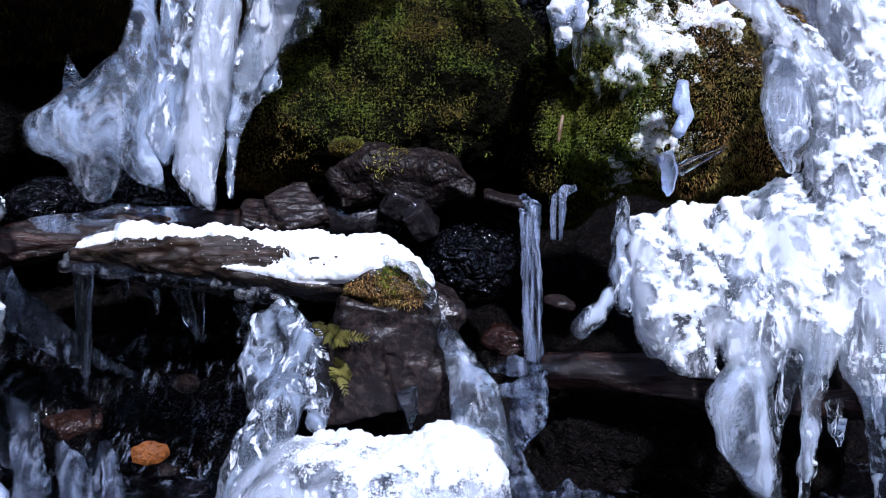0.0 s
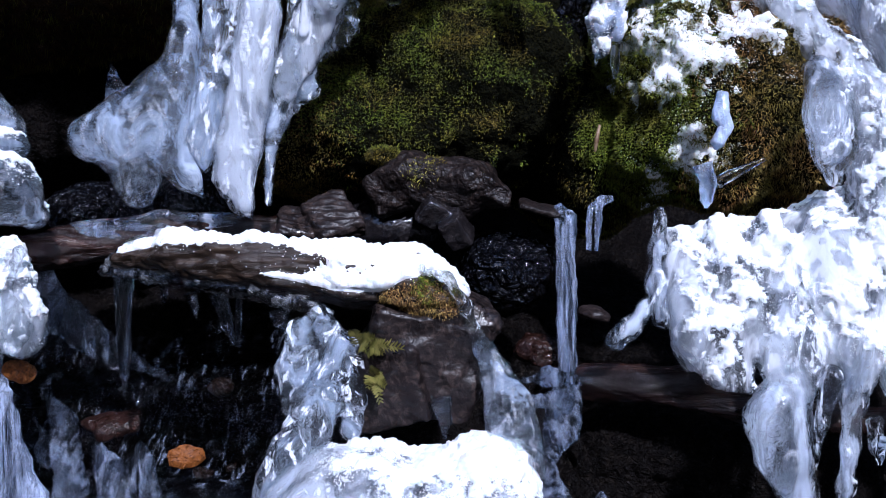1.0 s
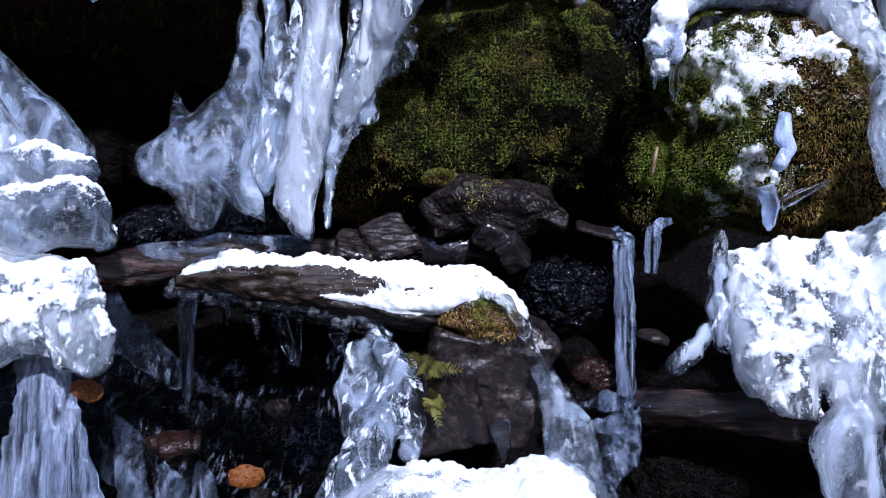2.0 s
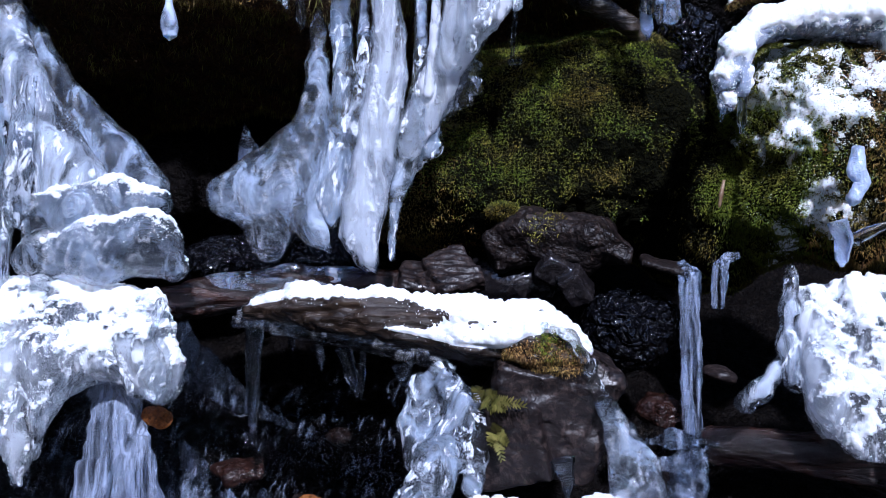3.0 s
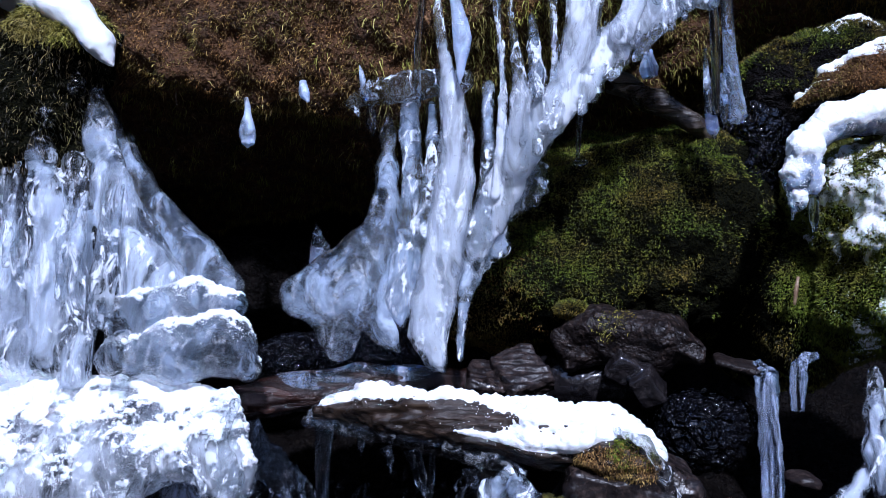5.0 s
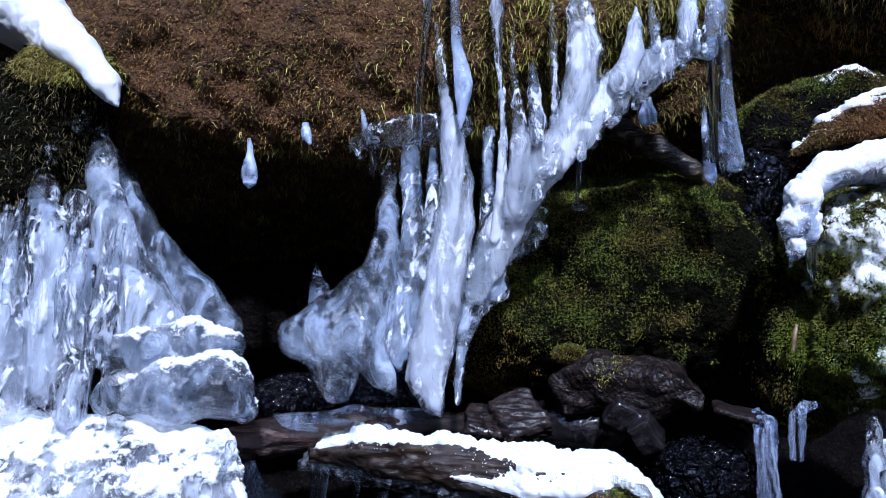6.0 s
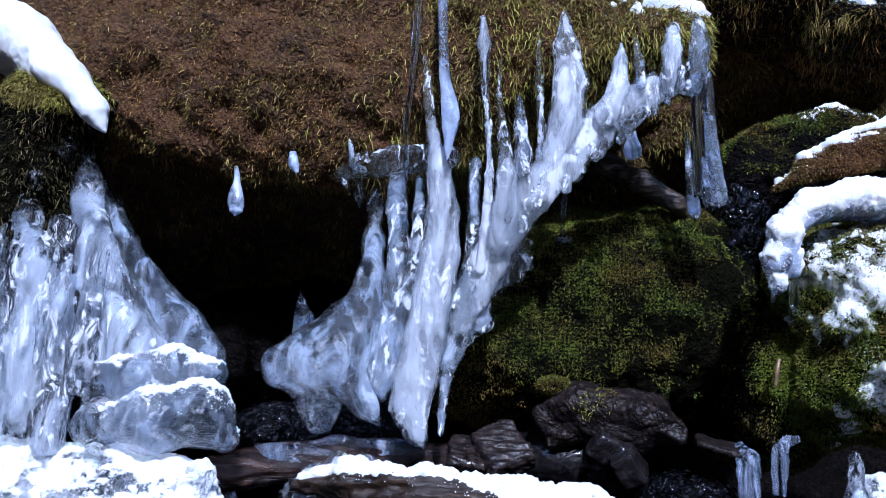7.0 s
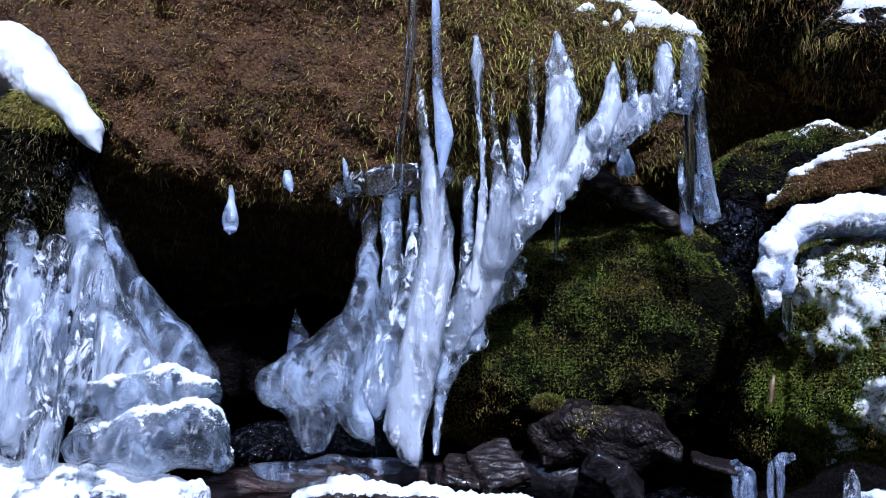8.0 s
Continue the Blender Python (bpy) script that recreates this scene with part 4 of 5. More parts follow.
    tip("column", "clear upright column of ice", SKIN_ICE, ((0.352, 2.140, 0.740), 0.011), ((0.346, 2.120, 0.669), 0.0154), ((0.340, 2.100, 0.604), 0.0198), ((0.347, 2.080, 0.540), 0.022))
    tip("arm", "clear bent arm of ice", SKIN_ICE, ((0.331, 2.110, 0.586), 0.0077), ((0.314, 2.090, 0.552), 0.0132), ((0.284, 2.070, 0.522), 0.0209), ((0.256, 2.060, 0.498), 0.0187))
    tip("lobe", "glassy hanging lobe of ice over moss", SKIN_ICE, ((0.653, 2.140, 1.009), 0.033), ((0.659, 2.100, 0.928), 0.0484), ((0.660, 2.080, 0.862), 0.0396), ((0.664, 2.080, 0.803), 0.0154), depth=0.012)
    tip("tongue", "large clear tongue of ice", RIPPLED_ICE, ((0.562, 2.000, 0.434), 0.044), ((0.531, 1.980, 0.371), 0.055), ((0.546, 1.980, 0.303), 0.0484), ((0.572, 1.980, 0.240), 0.033), ((0.596, 1.980, 0.181), 0.0154), depth=0.014)
    tip("hanging_icicle", "long clear icicle", SKIN_ICE, ((0.682, 2.000, 0.475), 0.0264), ((0.670, 1.990, 0.404), 0.022), ((0.666, 1.990, 0.320), 0.0187), ((0.661, 1.990, 0.246), 0.0154), ((0.655, 1.990, 0.172), 0.0099))
    tip("hanging_icicle", "thin clear icicle", SKIN_ICE, ((0.628, 1.990, 0.446), 0.022), ((0.609, 1.980, 0.365), 0.011), ((0.603, 1.980, 0.282), 0.0044))
    tip("hanging_icicle", "blunt clear icicle", SKIN_ICE, ((0.797, 2.010, 0.388), 0.0352), ((0.798, 2.000, 0.316), 0.0198), ((0.799, 2.000, 0.242), 0.011), ((0.799, 2.000, 0.167), 0.0077))
    tip("drip", "short drip of ice", SKIN_ICE, ((0.722, 2.020, 0.354), 0.0176), ((0.723, 2.010, 0.314), 0.0088), ((0.728, 2.010, 0.282), 0.0033))
    return t, g


mass_thing, mass_geo = right_mass()
snow_layer(mass_thing, mass_geo, 0.0025, lambda v, n: 1.7 * (n[:, 2] - 0.46) + 0.9 * fbm(v, 9, 2, 91), 0.001, 5, 0.8, 0.002, 24000, label="grainy white snow")


def pedestal():
    t = thing("ice_pedestal", "rounded mound of ice capped with snow below a log", "ice")
    lumps = ((0.005, 24, (1, 1, 0.8)), (0.002, 70, (1, 1, 1)))
    f = Form(0.01)
    f.limb(((-0.282, 1.940, 0.558), 0.0198), ((-0.320, 1.940, 0.524), 0.0242), ((-0.339, 1.930, 0.465), 0.0264), ((-0.324, 1.910, 0.405), 0.0242), flat=0.7)
    f.limb(((-0.310, 1.940, 0.513), 0.0286), ((-0.305, 1.930, 0.465), 0.033), ((-0.296, 1.920, 0.418), 0.0286), flat=0.5)
    ice_part("leg", f, 0.0032, lumps, 35, t, "clear curved ice", SKIN_ICE, FAINT_CORE, depth=0.01, gap=0.01)
    f = Form(0.01)
    f.limb(((-0.274, 1.920, 0.546), 0.022), ((-0.239, 1.910, 0.498), 0.033), ((-0.248, 1.900, 0.447), 0.0396), ((-0.279, 1.880, 0.412), 0.0374), ((-0.290, 1.860, 0.374), 0.0396), ((-0.314, 1.840, 0.333), 0.0374), ((-0.334, 1.830, 0.289), 0.0352), ((-0.344, 1.820, 0.246), 0.0374), flat=0.8)
    f.limb(((-0.215, 1.900, 0.481), 0.0132), ((-0.213, 1.890, 0.424), 0.0154), ((-0.222, 1.880, 0.373), 0.0198))
    f.limb(((-0.307, 1.880, 0.427), 0.0154), ((-0.255, 1.860, 0.441), 0.0143), ((-0.219, 1.870, 0.429), 0.011))
    f.limb(((-0.335, 1.830, 0.355), 0.0132), ((-0.344, 1.820, 0.311), 0.0143), ((-0.357, 1.820, 0.265), 0.0154))
    ice_part("leg", f, 0.0032, lumps, 33, t, "glassy lumpy ice", CRUMPLED_ICE, FAINT_CORE, depth=0.008, gap=0.012, scale=20)
    f = Form(0.01).limb(((-0.022, 1.930, 0.563), 0.0077), ((0.004, 1.910, 0.506), 0.0154), ((0.023, 1.900, 0.459), 0.0264), ((0.045, 1.880, 0.420), 0.0418), ((0.054, 1.870, 0.374), 0.0462), ((0.064, 1.850, 0.327), 0.044), flat=0.8)
    ice_part("arm", f, 0.0032, lumps, 34, t, "glassy curved ice", RIPPLED_ICE, FAINT_CORE, depth=0.008, gap=0.01)
    f = Form(0.05).ball((-0.216, 1.830, 0.241), (0.15, 0.14, 0.115)).ball((0.002, 1.830, 0.258), (0.088, 0.13, 0.112)).ball((-0.103, 1.800, 0.200), (0.21, 0.17, 0.14))
    g = ice_part("mound", f, 0.004, ((0.007, 20, (1, 1, 0.8)), (0.003, 60, (1, 1, 0.7))), 32, t, "milky rounded ice", SKIN_ICE, CORE_ICE, depth=0.006, gap=0.006)
    return t, g


pedestal_thing, pedestal_geo = pedestal()
MOUND_X, MOUND_Z = (-0.133, 1.750, 0.316)[0], (-0.130, 1.720, 0.340)[2]
snow_layer(pedestal_thing, pedestal_geo, 0.006, lambda v, n: np.minimum(n[:, 2] - 0.3, 9 * (v[:, 2] - MOUND_Z) + 2.0 * np.clip(v[:, 0] - MOUND_X, -0.2, 0.12)) / 0.4, 0.002, 7, 0.8, 0.003, 8000, label="grainy white snow")

# ---- the snowy log and what bears it ----
def snowy_log():
    f = Form(0.02)
    f.limb(((-0.684, 2.050, 0.645), 0.0176), ((-0.581, 2.030, 0.663), 0.0319), ((-0.410, 2.000, 0.649), 0.0374), ((-0.241, 1.970, 0.632), 0.0407), ((-0.129, 1.950, 0.621), 0.0451), ((-0.060, 1.950, 0.586), 0.0396), flat=1.2)
    f.limb(((-0.544, 2.000, 0.638), 0.0165), ((-0.373, 1.970, 0.619), 0.0198), ((-0.229, 1.950, 0.597), 0.0242), ((-0.129, 1.950, 0.579), 0.0242), ((-0.055, 1.950, 0.560), 0.0264), flat=1.4)
    g = f.grow(0.0038, ((0.007, 12, (0.25, 1, 1)), (0.007, 40, (0.15, 1, 1)), (0.004, 110, (0.3, 1, 1))), 41)
    t = thing("snowy_log", "weathered log capped with snow and rimmed with ice", "log")
    part("wood", g, BARK, t)
    return t, g


log_thing, log_geo = snowy_log()
BARE, BARE_END = np.array((-0.417, 1.970, 0.659)), np.array((-0.228, 1.950, 0.649))
EDGE = [(-0.677, 2.000, 0.661), (-0.594, 2.000, 0.676), (-0.465, 1.980, 0.676), (-0.390, 1.960, 0.628), (-0.267, 1.940, 0.607), (-0.175, 1.920, 0.602), (-0.130, 1.910, 0.627), (-0.082, 1.910, 0.636), (-0.048, 1.910, 0.612), (-0.015, 1.910, 0.565)]


def log_snow(v, n):
    """Snow along the log's top, a bare lens of wood in it, and a ragged front edge."""
    along, fall = (BARE_END - BARE)[0], (BARE_END - BARE)[2]
    du = (v[:, 0] - BARE[0]) / along
    lens = np.sqrt((du * 1.02) ** 2 + ((v[:, 2] - BARE[2] - du * fall) / 0.023) ** 2) - 1
    front = v[:, 2] - np.interp(v[:, 0], [e[0] for e in EDGE], [e[2] for e in EDGE])
    return np.minimum(np.where(v[:, 1] > 2.06 - 0.12 * (v[:, 0] + 0.6), 1.0, lens * 0.8), front / 0.012)


snow_layer(log_thing, log_geo, 0.007, log_snow, 0.002, 9, 0.25, 0.0025, 500, label="thick white snow")
f = Form(0.008).limb(((-0.716, 2.050, 0.631), 0.0132), ((-0.658, 2.040, 0.671), 0.0154), ((-0.604, 2.040, 0.703), 0.0132)).limb(((-0.711, 2.040, 0.627), 0.0099), ((-0.566, 2.000, 0.613), 0.0121), ((-0.414, 1.970, 0.595), 0.0154), ((-0.319, 1.950, 0.577), 0.0143), ((-0.265, 1.940, 0.563), 0.0044), flat=1.6)
part("ice_rim", f.grow(0.003, ((0.005, 50, (1, 1, 1)), (0.0025, 120, (1, 1, 1))), 4), SMOOTH_ICE, log_thing, "clear ice glazing the lower edge")
f = Form(0.008).limb(((-0.105, 1.900, 0.645), 0.0055), ((-0.057, 1.890, 0.630), 0.0088), ((-0.027, 1.900, 0.581), 0.0099), ((-0.014, 1.900, 0.538), 0.011), ((0.005, 1.900, 0.494), 0.0154))
part("ice_edge", f.grow(0.003, ((0.004, 50, (1, 1, 1)), (0.0025, 120, (1, 1, 1))), 6), SKIN_ICE, log_thing, "ice running down the log's end")
part("moss", tufts(log_geo, 5000, 0.007, 0.0017, 0.5, within((-0.096, 1.900, 0.587), (0.085, 0.12, 0.042), lambda v, n: 1.0 + 0 * v[:, 0]), 18, 0.9), STRAW_MOSS, log_thing, "yellow green moss tuft")
part("green_moss", tufts(log_geo, 1500, 0.008, 0.0017, 0.3, within((-0.072, 1.900, 0.611), (0.05, 0.12, 0.03), lambda v, n: 0.6 + 0 * v[:, 0]), 28, 0.6), BRIGHT_MOSS, log_thing, "fresh green moss tuft")

support, support_geo = boulder("dark_slate_rock", "dark cracked slate rock beneath a snowy log",
    [("block", (-0.111, 2.030, 0.486), (0.105, 0.12, 0.09), (8, 14, 6), 0.012), ("block", (-0.157, 2.010, 0.437), (0.075, 0.11, 0.07), (4, -12, -10), 0.012), ("block", (-0.063, 2.020, 0.530), (0.06, 0.11, 0.07), (0, 35, 5), 0.012)], 0.004, SLATE,
    ((0.009, 9, (1, 1, 1.6)), (0.003, 30, (0.6, 1, 1.4)), (0.0015, 90, (0.6, 1, 1.4))), 0.006, 8, "rock")
small_boulder, small_geo = boulder("rounded_stone", "grey brown rounded stone with small moss tufts",
    [("block", (-0.089, 2.300, 0.800), (0.115, 0.1, 0.058), (10, 8, -6), 0.045), ("block", (0.009, 2.260, 0.786), (0.055, 0.08, 0.026), (0, 24, 8), 0.015), ("block", (-0.184, 2.330, 0.787), (0.06, 0.1, 0.05), (0, -25, 0), 0.02)],
    0.0045, GREY_ROCK, ((0.012, 9, (0.6, 1, 1)), (0.005, 36, (0.6, 1, 1)), (0.0025, 90, (0.6, 1, 1))), 0.03, 9, "stone")
part("moss", tufts(small_geo, 260, 0.007, 0.002, 0.1, within((-0.113, 2.200, 0.824), (0.05, 0.1, 0.04), lambda v, n: 0.5 + 0 * v[:, 0]), 29, 0.6), OLIVE_MOSS, small_boulder, "sparse olive moss")
cushion, cushion_geo = boulder("moss_cushion", "small round cushion of green moss", [("ball", (-0.205, 2.250, 0.857), (0.036, 0.03, 0.017))], 0.004, SHADED_MOSS_BED, ((0.004, 30, (1, 1, 1)),), 0.01, 65, "moss")
part("moss", tufts(cushion_geo, 3000, 0.007, 0.0016, 0.1, None, 19, 0.6), GREEN_MOSS, cushion, "short green moss")
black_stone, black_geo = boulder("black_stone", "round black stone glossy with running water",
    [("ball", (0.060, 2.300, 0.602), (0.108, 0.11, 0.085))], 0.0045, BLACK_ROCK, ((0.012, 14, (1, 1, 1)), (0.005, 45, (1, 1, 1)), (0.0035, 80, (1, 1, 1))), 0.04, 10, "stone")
wedge, wedge_geo = boulder("wet_wedge_stone", "small angular wet stones below a rounded stone",
    [("block", (-0.101, 2.240, 0.747), (0.028, 0.05, 0.03), (30, 30, 20), 0.006), ("block", (-0.051, 2.230, 0.707), (0.026, 0.05, 0.036), (28, -25, -15), 0.006), ("ball", (-0.175, 2.360, 0.698), (0.15, 0.1, 0.075))],
    0.004, WET_SLATE, ((0.004, 20, (1, 1, 1)), (0.001, 70, (1, 1, 1))), 0.01, 62, "stone")
ribbed, ribbed_geo = boulder("ribbed_slab", "flat ribbed slab of wet grey slate beside a log",
    [("block", (-0.368, 2.190, 0.707), (0.05, 0.05, 0.016), (30, 12, 14), 0.006), ("block", (-0.306, 2.200, 0.720), (0.05, 0.06, 0.026), (40, -20, 26), 0.006)], 0.004, SLATE, ((0.006, 22, (0.4, 1, 1)), (0.004, 70, (0.4, 1, 2))), 0.01, 63, "stone")
chute, chute_geo = boulder("flat_chute_stone", "thin flat stone from which the water falls",
    [("block", (0.125, 2.250, 0.745), (0.045, 0.055, 0.008), (8, 14, 0), 0.006)], 0.004, GREY_ROCK, ((0.004, 30, (1, 1, 1)),), 0.02, 64, "stone")


def lying_log(name, label, rows, material, seed, flat=1.0):
    f = Form(0.02).limb(*rows, flat=flat)
    g = f.grow(0.0055, ((0.012, 8, (0.3, 1, 1)), (0.006, 40, (0.18, 1, 1)), (0.002, 110, (0.3, 1, 1))), seed)
    t = thing(name, label, "log")
    part("wood", g, material, t)
    return t, g


lying_log("wet_log", "wet reddish brown log lying beneath the ice", (((0.224, 2.160, 0.397), 0.045), ((0.409, 2.140, 0.394), 0.05), ((0.528, 2.120, 0.364), 0.04), ((0.677, 2.100, 0.345), 0.035), ((0.955, 2.080, 0.326), 0.036)), RED_WOOD, 43)
back_log, back_log_geo = lying_log("brown_log", "wet brown log lying across the stream", (((-0.962, 2.100, 0.629), 0.04), ((-0.840, 2.140, 0.659), 0.04), ((-0.651, 2.180, 0.690), 0.036), ((-0.365, 2.240, 0.698), 0.034)), RED_WOOD, 44, 1.1)
part("ice_glaze", cover(back_log_geo, 0.006, within((-0.666, 2.150, 0.733), (0.17, 0.2, 0.06), up(0.35)), 0.003, 6, 0.2), BLUE_ICE, back_log, "sheet of grey ice on its top")
lying_log("driftwood", "grey weathered driftwood lodged above the moss", (((-0.105, 2.420, 1.391), 0.028), ((-0.014, 2.380, 1.329), 0.032), ((0.060, 2.370, 1.276), 0.022), ((0.098, 2.400, 1.240), 0.014)), DRIFT, 45)
branch, branch_geo = lying_log("snowy_branch", "brown mossy branch with a line of snow along its top", (((0.264, 2.300, 1.291), 0.008), ((0.328, 2.300, 1.329), 0.022), ((0.396, 2.300, 1.352), 0.036), ((0.537, 2.320, 1.390), 0.05), ((0.720, 2.340, 1.426), 0.05)), BROWN_ROCK, 46)
part("moss", tufts(branch_geo, 14000, 0.007, 0.0015, 0.3, None, 20, 0.6), BROWN_MOSS, branch, "olive brown moss")
snow_layer(branch, branch_geo, 0.009, up(0.62), 0.002, 10, 0.15, 0.002, label="line of white snow")

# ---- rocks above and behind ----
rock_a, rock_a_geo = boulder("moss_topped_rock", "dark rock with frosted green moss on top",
    [("ball", (0.388, 2.600, 1.421), (0.19, 0.2, 0.13)), ("ball", (0.239, 2.600, 1.360), (0.12, 0.18, 0.11))], 0.008, SHADED_WET_ROCK, ((0.02, 9, (1, 1, 1)), (0.008, 34, (1, 1, 1))), 0.05, 70)
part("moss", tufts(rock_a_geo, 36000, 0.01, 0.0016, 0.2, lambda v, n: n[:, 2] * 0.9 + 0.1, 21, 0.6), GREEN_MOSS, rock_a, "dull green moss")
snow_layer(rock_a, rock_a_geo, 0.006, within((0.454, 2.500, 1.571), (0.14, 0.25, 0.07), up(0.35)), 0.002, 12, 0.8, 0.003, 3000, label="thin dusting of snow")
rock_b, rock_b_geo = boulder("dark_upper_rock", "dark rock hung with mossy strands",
    [("ball", (0.355, 2.720, 1.913), (0.32, 0.3, 0.17)), ("ball", (0.538, 2.700, 1.741), (0.16, 0.3, 0.11))], 0.009, SHADED_WET_ROCK, ((0.02, 7, (1, 1, 1)), (0.008, 30, (1, 1, 1))), 0.05, 71)
part("moss", tufts(rock_b_geo, 26000, 0.01, 0.0016, 0.4, None, 22, 0.6), BROWN_MOSS, rock_b, "olive moss")
part("hanging_moss", tufts(rock_b_geo, 4500, 0.034, 0.0017, 1.4, lambda v, n: 0.6 - np.abs(n[:, 2] + 0.3), 23, 0.6, 0.9), BROWN_MOSS, rock_b, "long hanging moss strands")
snow_layer(rock_b, rock_b_geo, 0.006, within((0.539, 2.400, 1.755), (0.2, 0.2, 0.1), up(0.45)), 0.002, 13, 0.6, 0.003, label="dusting of snow")
# Painted as dark as the hollow's shade; leftmost ball added to close a bright gap.
boulder("cave_rock", "rock deep in the hollow, darkened for its shade", [("ball", (-1.142, 2.700, 0.937), (0.2, 0.2, 0.14)), ("ball", (-1.613, 2.800, 1.004), (0.25, 0.2, 0.2)), ("ball", (-2.059, 2.700, 1.309), (0.4, 0.3, 0.5))], 0.009, SHADED_WET_ROCK, ((0.02, 9, (1, 1, 1)), (0.01, 40, (1, 1, 1))), 0.04, 72, "rock")
boulder("gully_rock", "pitted rock beneath a wet log, darkened for shade", [("ball", (0.378, 2.320, 0.213), (0.2, 0.14, 0.12)), ("ball", (0.641, 2.320, 0.151), (0.25, 0.14, 0.14)), ("ball", (0.248, 2.320, 0.093), (0.2, 0.14, 0.1))], 0.008, SHADED_WET_ROCK, ((0.02, 9, (1, 1, 1)), (0.01, 34, (1, 1, 1))), 0.04, 76, "rock")
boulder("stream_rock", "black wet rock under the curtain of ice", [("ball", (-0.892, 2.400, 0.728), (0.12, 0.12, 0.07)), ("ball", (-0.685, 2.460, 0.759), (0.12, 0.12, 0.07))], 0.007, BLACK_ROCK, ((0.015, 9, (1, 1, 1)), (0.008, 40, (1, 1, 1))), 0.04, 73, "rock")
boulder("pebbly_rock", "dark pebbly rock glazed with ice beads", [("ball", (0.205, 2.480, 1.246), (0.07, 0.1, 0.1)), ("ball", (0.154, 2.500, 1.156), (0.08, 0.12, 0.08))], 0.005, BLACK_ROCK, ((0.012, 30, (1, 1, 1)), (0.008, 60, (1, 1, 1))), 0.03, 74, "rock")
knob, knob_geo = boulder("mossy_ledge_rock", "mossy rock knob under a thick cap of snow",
    [("ball", (-1.390, 2.090, 1.448), (0.12, 0.11, 0.1)), ("ball", (-1.430, 2.060, 1.330), (0.12, 0.09, 0.1)), ("ball", (-1.446, 2.040, 1.226), (0.07, 0.08, 0.07)), ("ball", (-1.389, 2.090, 1.459), (0.16, 0.12, 0.11)), ("ball", (-1.420, 2.130, 1.326), (0.12, 0.1, 0.12)), ("ball", (-1.390, 2.140, 1.210), (0.09, 0.08, 0.1)), ("ball", (-1.722, 2.250, 1.427), (0.2, 0.2, 0.25))], 0.007, SHADED_MOSS_BED, ((0.02, 10, (1, 1, 1)), (0.01, 34, (1, 1, 1))), 0.04, 75)
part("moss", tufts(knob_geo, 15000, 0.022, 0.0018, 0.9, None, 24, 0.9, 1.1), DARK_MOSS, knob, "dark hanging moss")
part("rim_moss", tufts(knob_geo, 5000, 0.022, 0.002, 0.7, within((-1.315, 1.980, 1.486), (0.13, 0.14, 0.06), lambda v, n: 1.0 + 0 * v[:, 0]), 34, 0.8, 1.0), OLIVE_MOSS, knob, "yellow moss under the snow cap")
f = Form(0.03).limb(((-1.790, 2.080, 1.741), 0.07), ((-1.475, 2.060, 1.641), 0.075), ((-1.304, 2.020, 1.521), 0.045), ((-1.206, 2.000, 1.434), 0.024), ((-1.168, 2.000, 1.380), 0.007), flat=1.3)
part("snow_cap", f.grow(0.005, ((0.008, 14, (1, 1, 1)), (0.002, 70, (1, 1, 1))), 14), SNOW, knob, "thick smooth cap of snow")


# ---- water ----
def falling(points, name, label, flat=0.5, seed=0, sides=16, material=FALL):
    t = thing(name, label, "water")
    part("water", lathe(points, seed, sides, 0.1, 0.05, flat, 10), material, t)
    return t


falling([((0.163, 2.240, 0.752), 0.008), ((0.174, 2.200, 0.722), 0.024), ((0.176, 2.190, 0.620), 0.021), ((0.177, 2.180, 0.504), 0.019), ((0.181, 2.170, 0.383), 0.02)], "water_thread", "thin thread of falling water between wet stones", 0.5, 1)
falling([((0.183, 2.150, 0.405), 0.026), ((0.160, 2.100, 0.326), 0.036), ((0.127, 2.040, 0.266), 0.02), ((0.137, 1.980, 0.180), 0.04)], "water_chute", "pale water rushing down beside the ice", 0.25, 2, 20, SPRAY)
falling([((0.270, 2.200, 0.767), 0.006), ((0.246, 2.200, 0.761), 0.012), ((0.231, 2.190, 0.740), 0.016), ((0.228, 2.190, 0.660), 0.012)], "side_trickle", "small trickle of water over a stone", 0.5, 3)
falling([((-0.948, 1.980, 0.556), 0.03), ((-0.929, 1.960, 0.472), 0.058), ((-0.909, 1.940, 0.369), 0.078), ((-0.894, 1.920, 0.164), 0.11), ((-0.878, 1.900, -0.075), 0.12)], "white_fall", "soft white veil of falling water", 0.3, 4, 24, VEIL)
for rows, seed in (([((-0.960, 2.300, 0.607), 0.0088), ((-0.922, 2.260, 0.537), 0.0242), ((-0.919, 2.230, 0.469), 0.0088)], 5),
                   ([((-0.864, 2.100, 0.373), 0.0088), ((-0.822, 2.080, 0.316), 0.0286), ((-0.798, 2.040, 0.262), 0.033), ((-0.770, 2.000, 0.194), 0.0418)], 6),
                   ([((-0.726, 2.020, 0.295), 0.0088), ((-0.694, 2.000, 0.253), 0.0308), ((-0.675, 1.980, 0.186), 0.0374)], 7),
                   ([((-0.638, 2.020, 0.297), 0.0066), ((-0.624, 2.000, 0.258), 0.0176), ((-0.608, 1.980, 0.196), 0.0242)], 8)):
    falling(rows, "small_fall", "small blue white fall over stream rocks", 0.3, seed, 20, SPRAY)
tagged(part("water", sheet(np.linspace(-2.9, 2.3, 210), np.linspace(-1.7, 2.4, 170),
       lambda X, Y: 0.13 + 0.012 * fbm(np.stack((X, Y, 0 * X), -1), 7, 3, 2) + 0.006 * fbm(np.stack((X, Y, 0 * X), -1), 24, 2, 3)), WATER),
       "dark shallow stream water with pale ripples", "water", kind="structure")
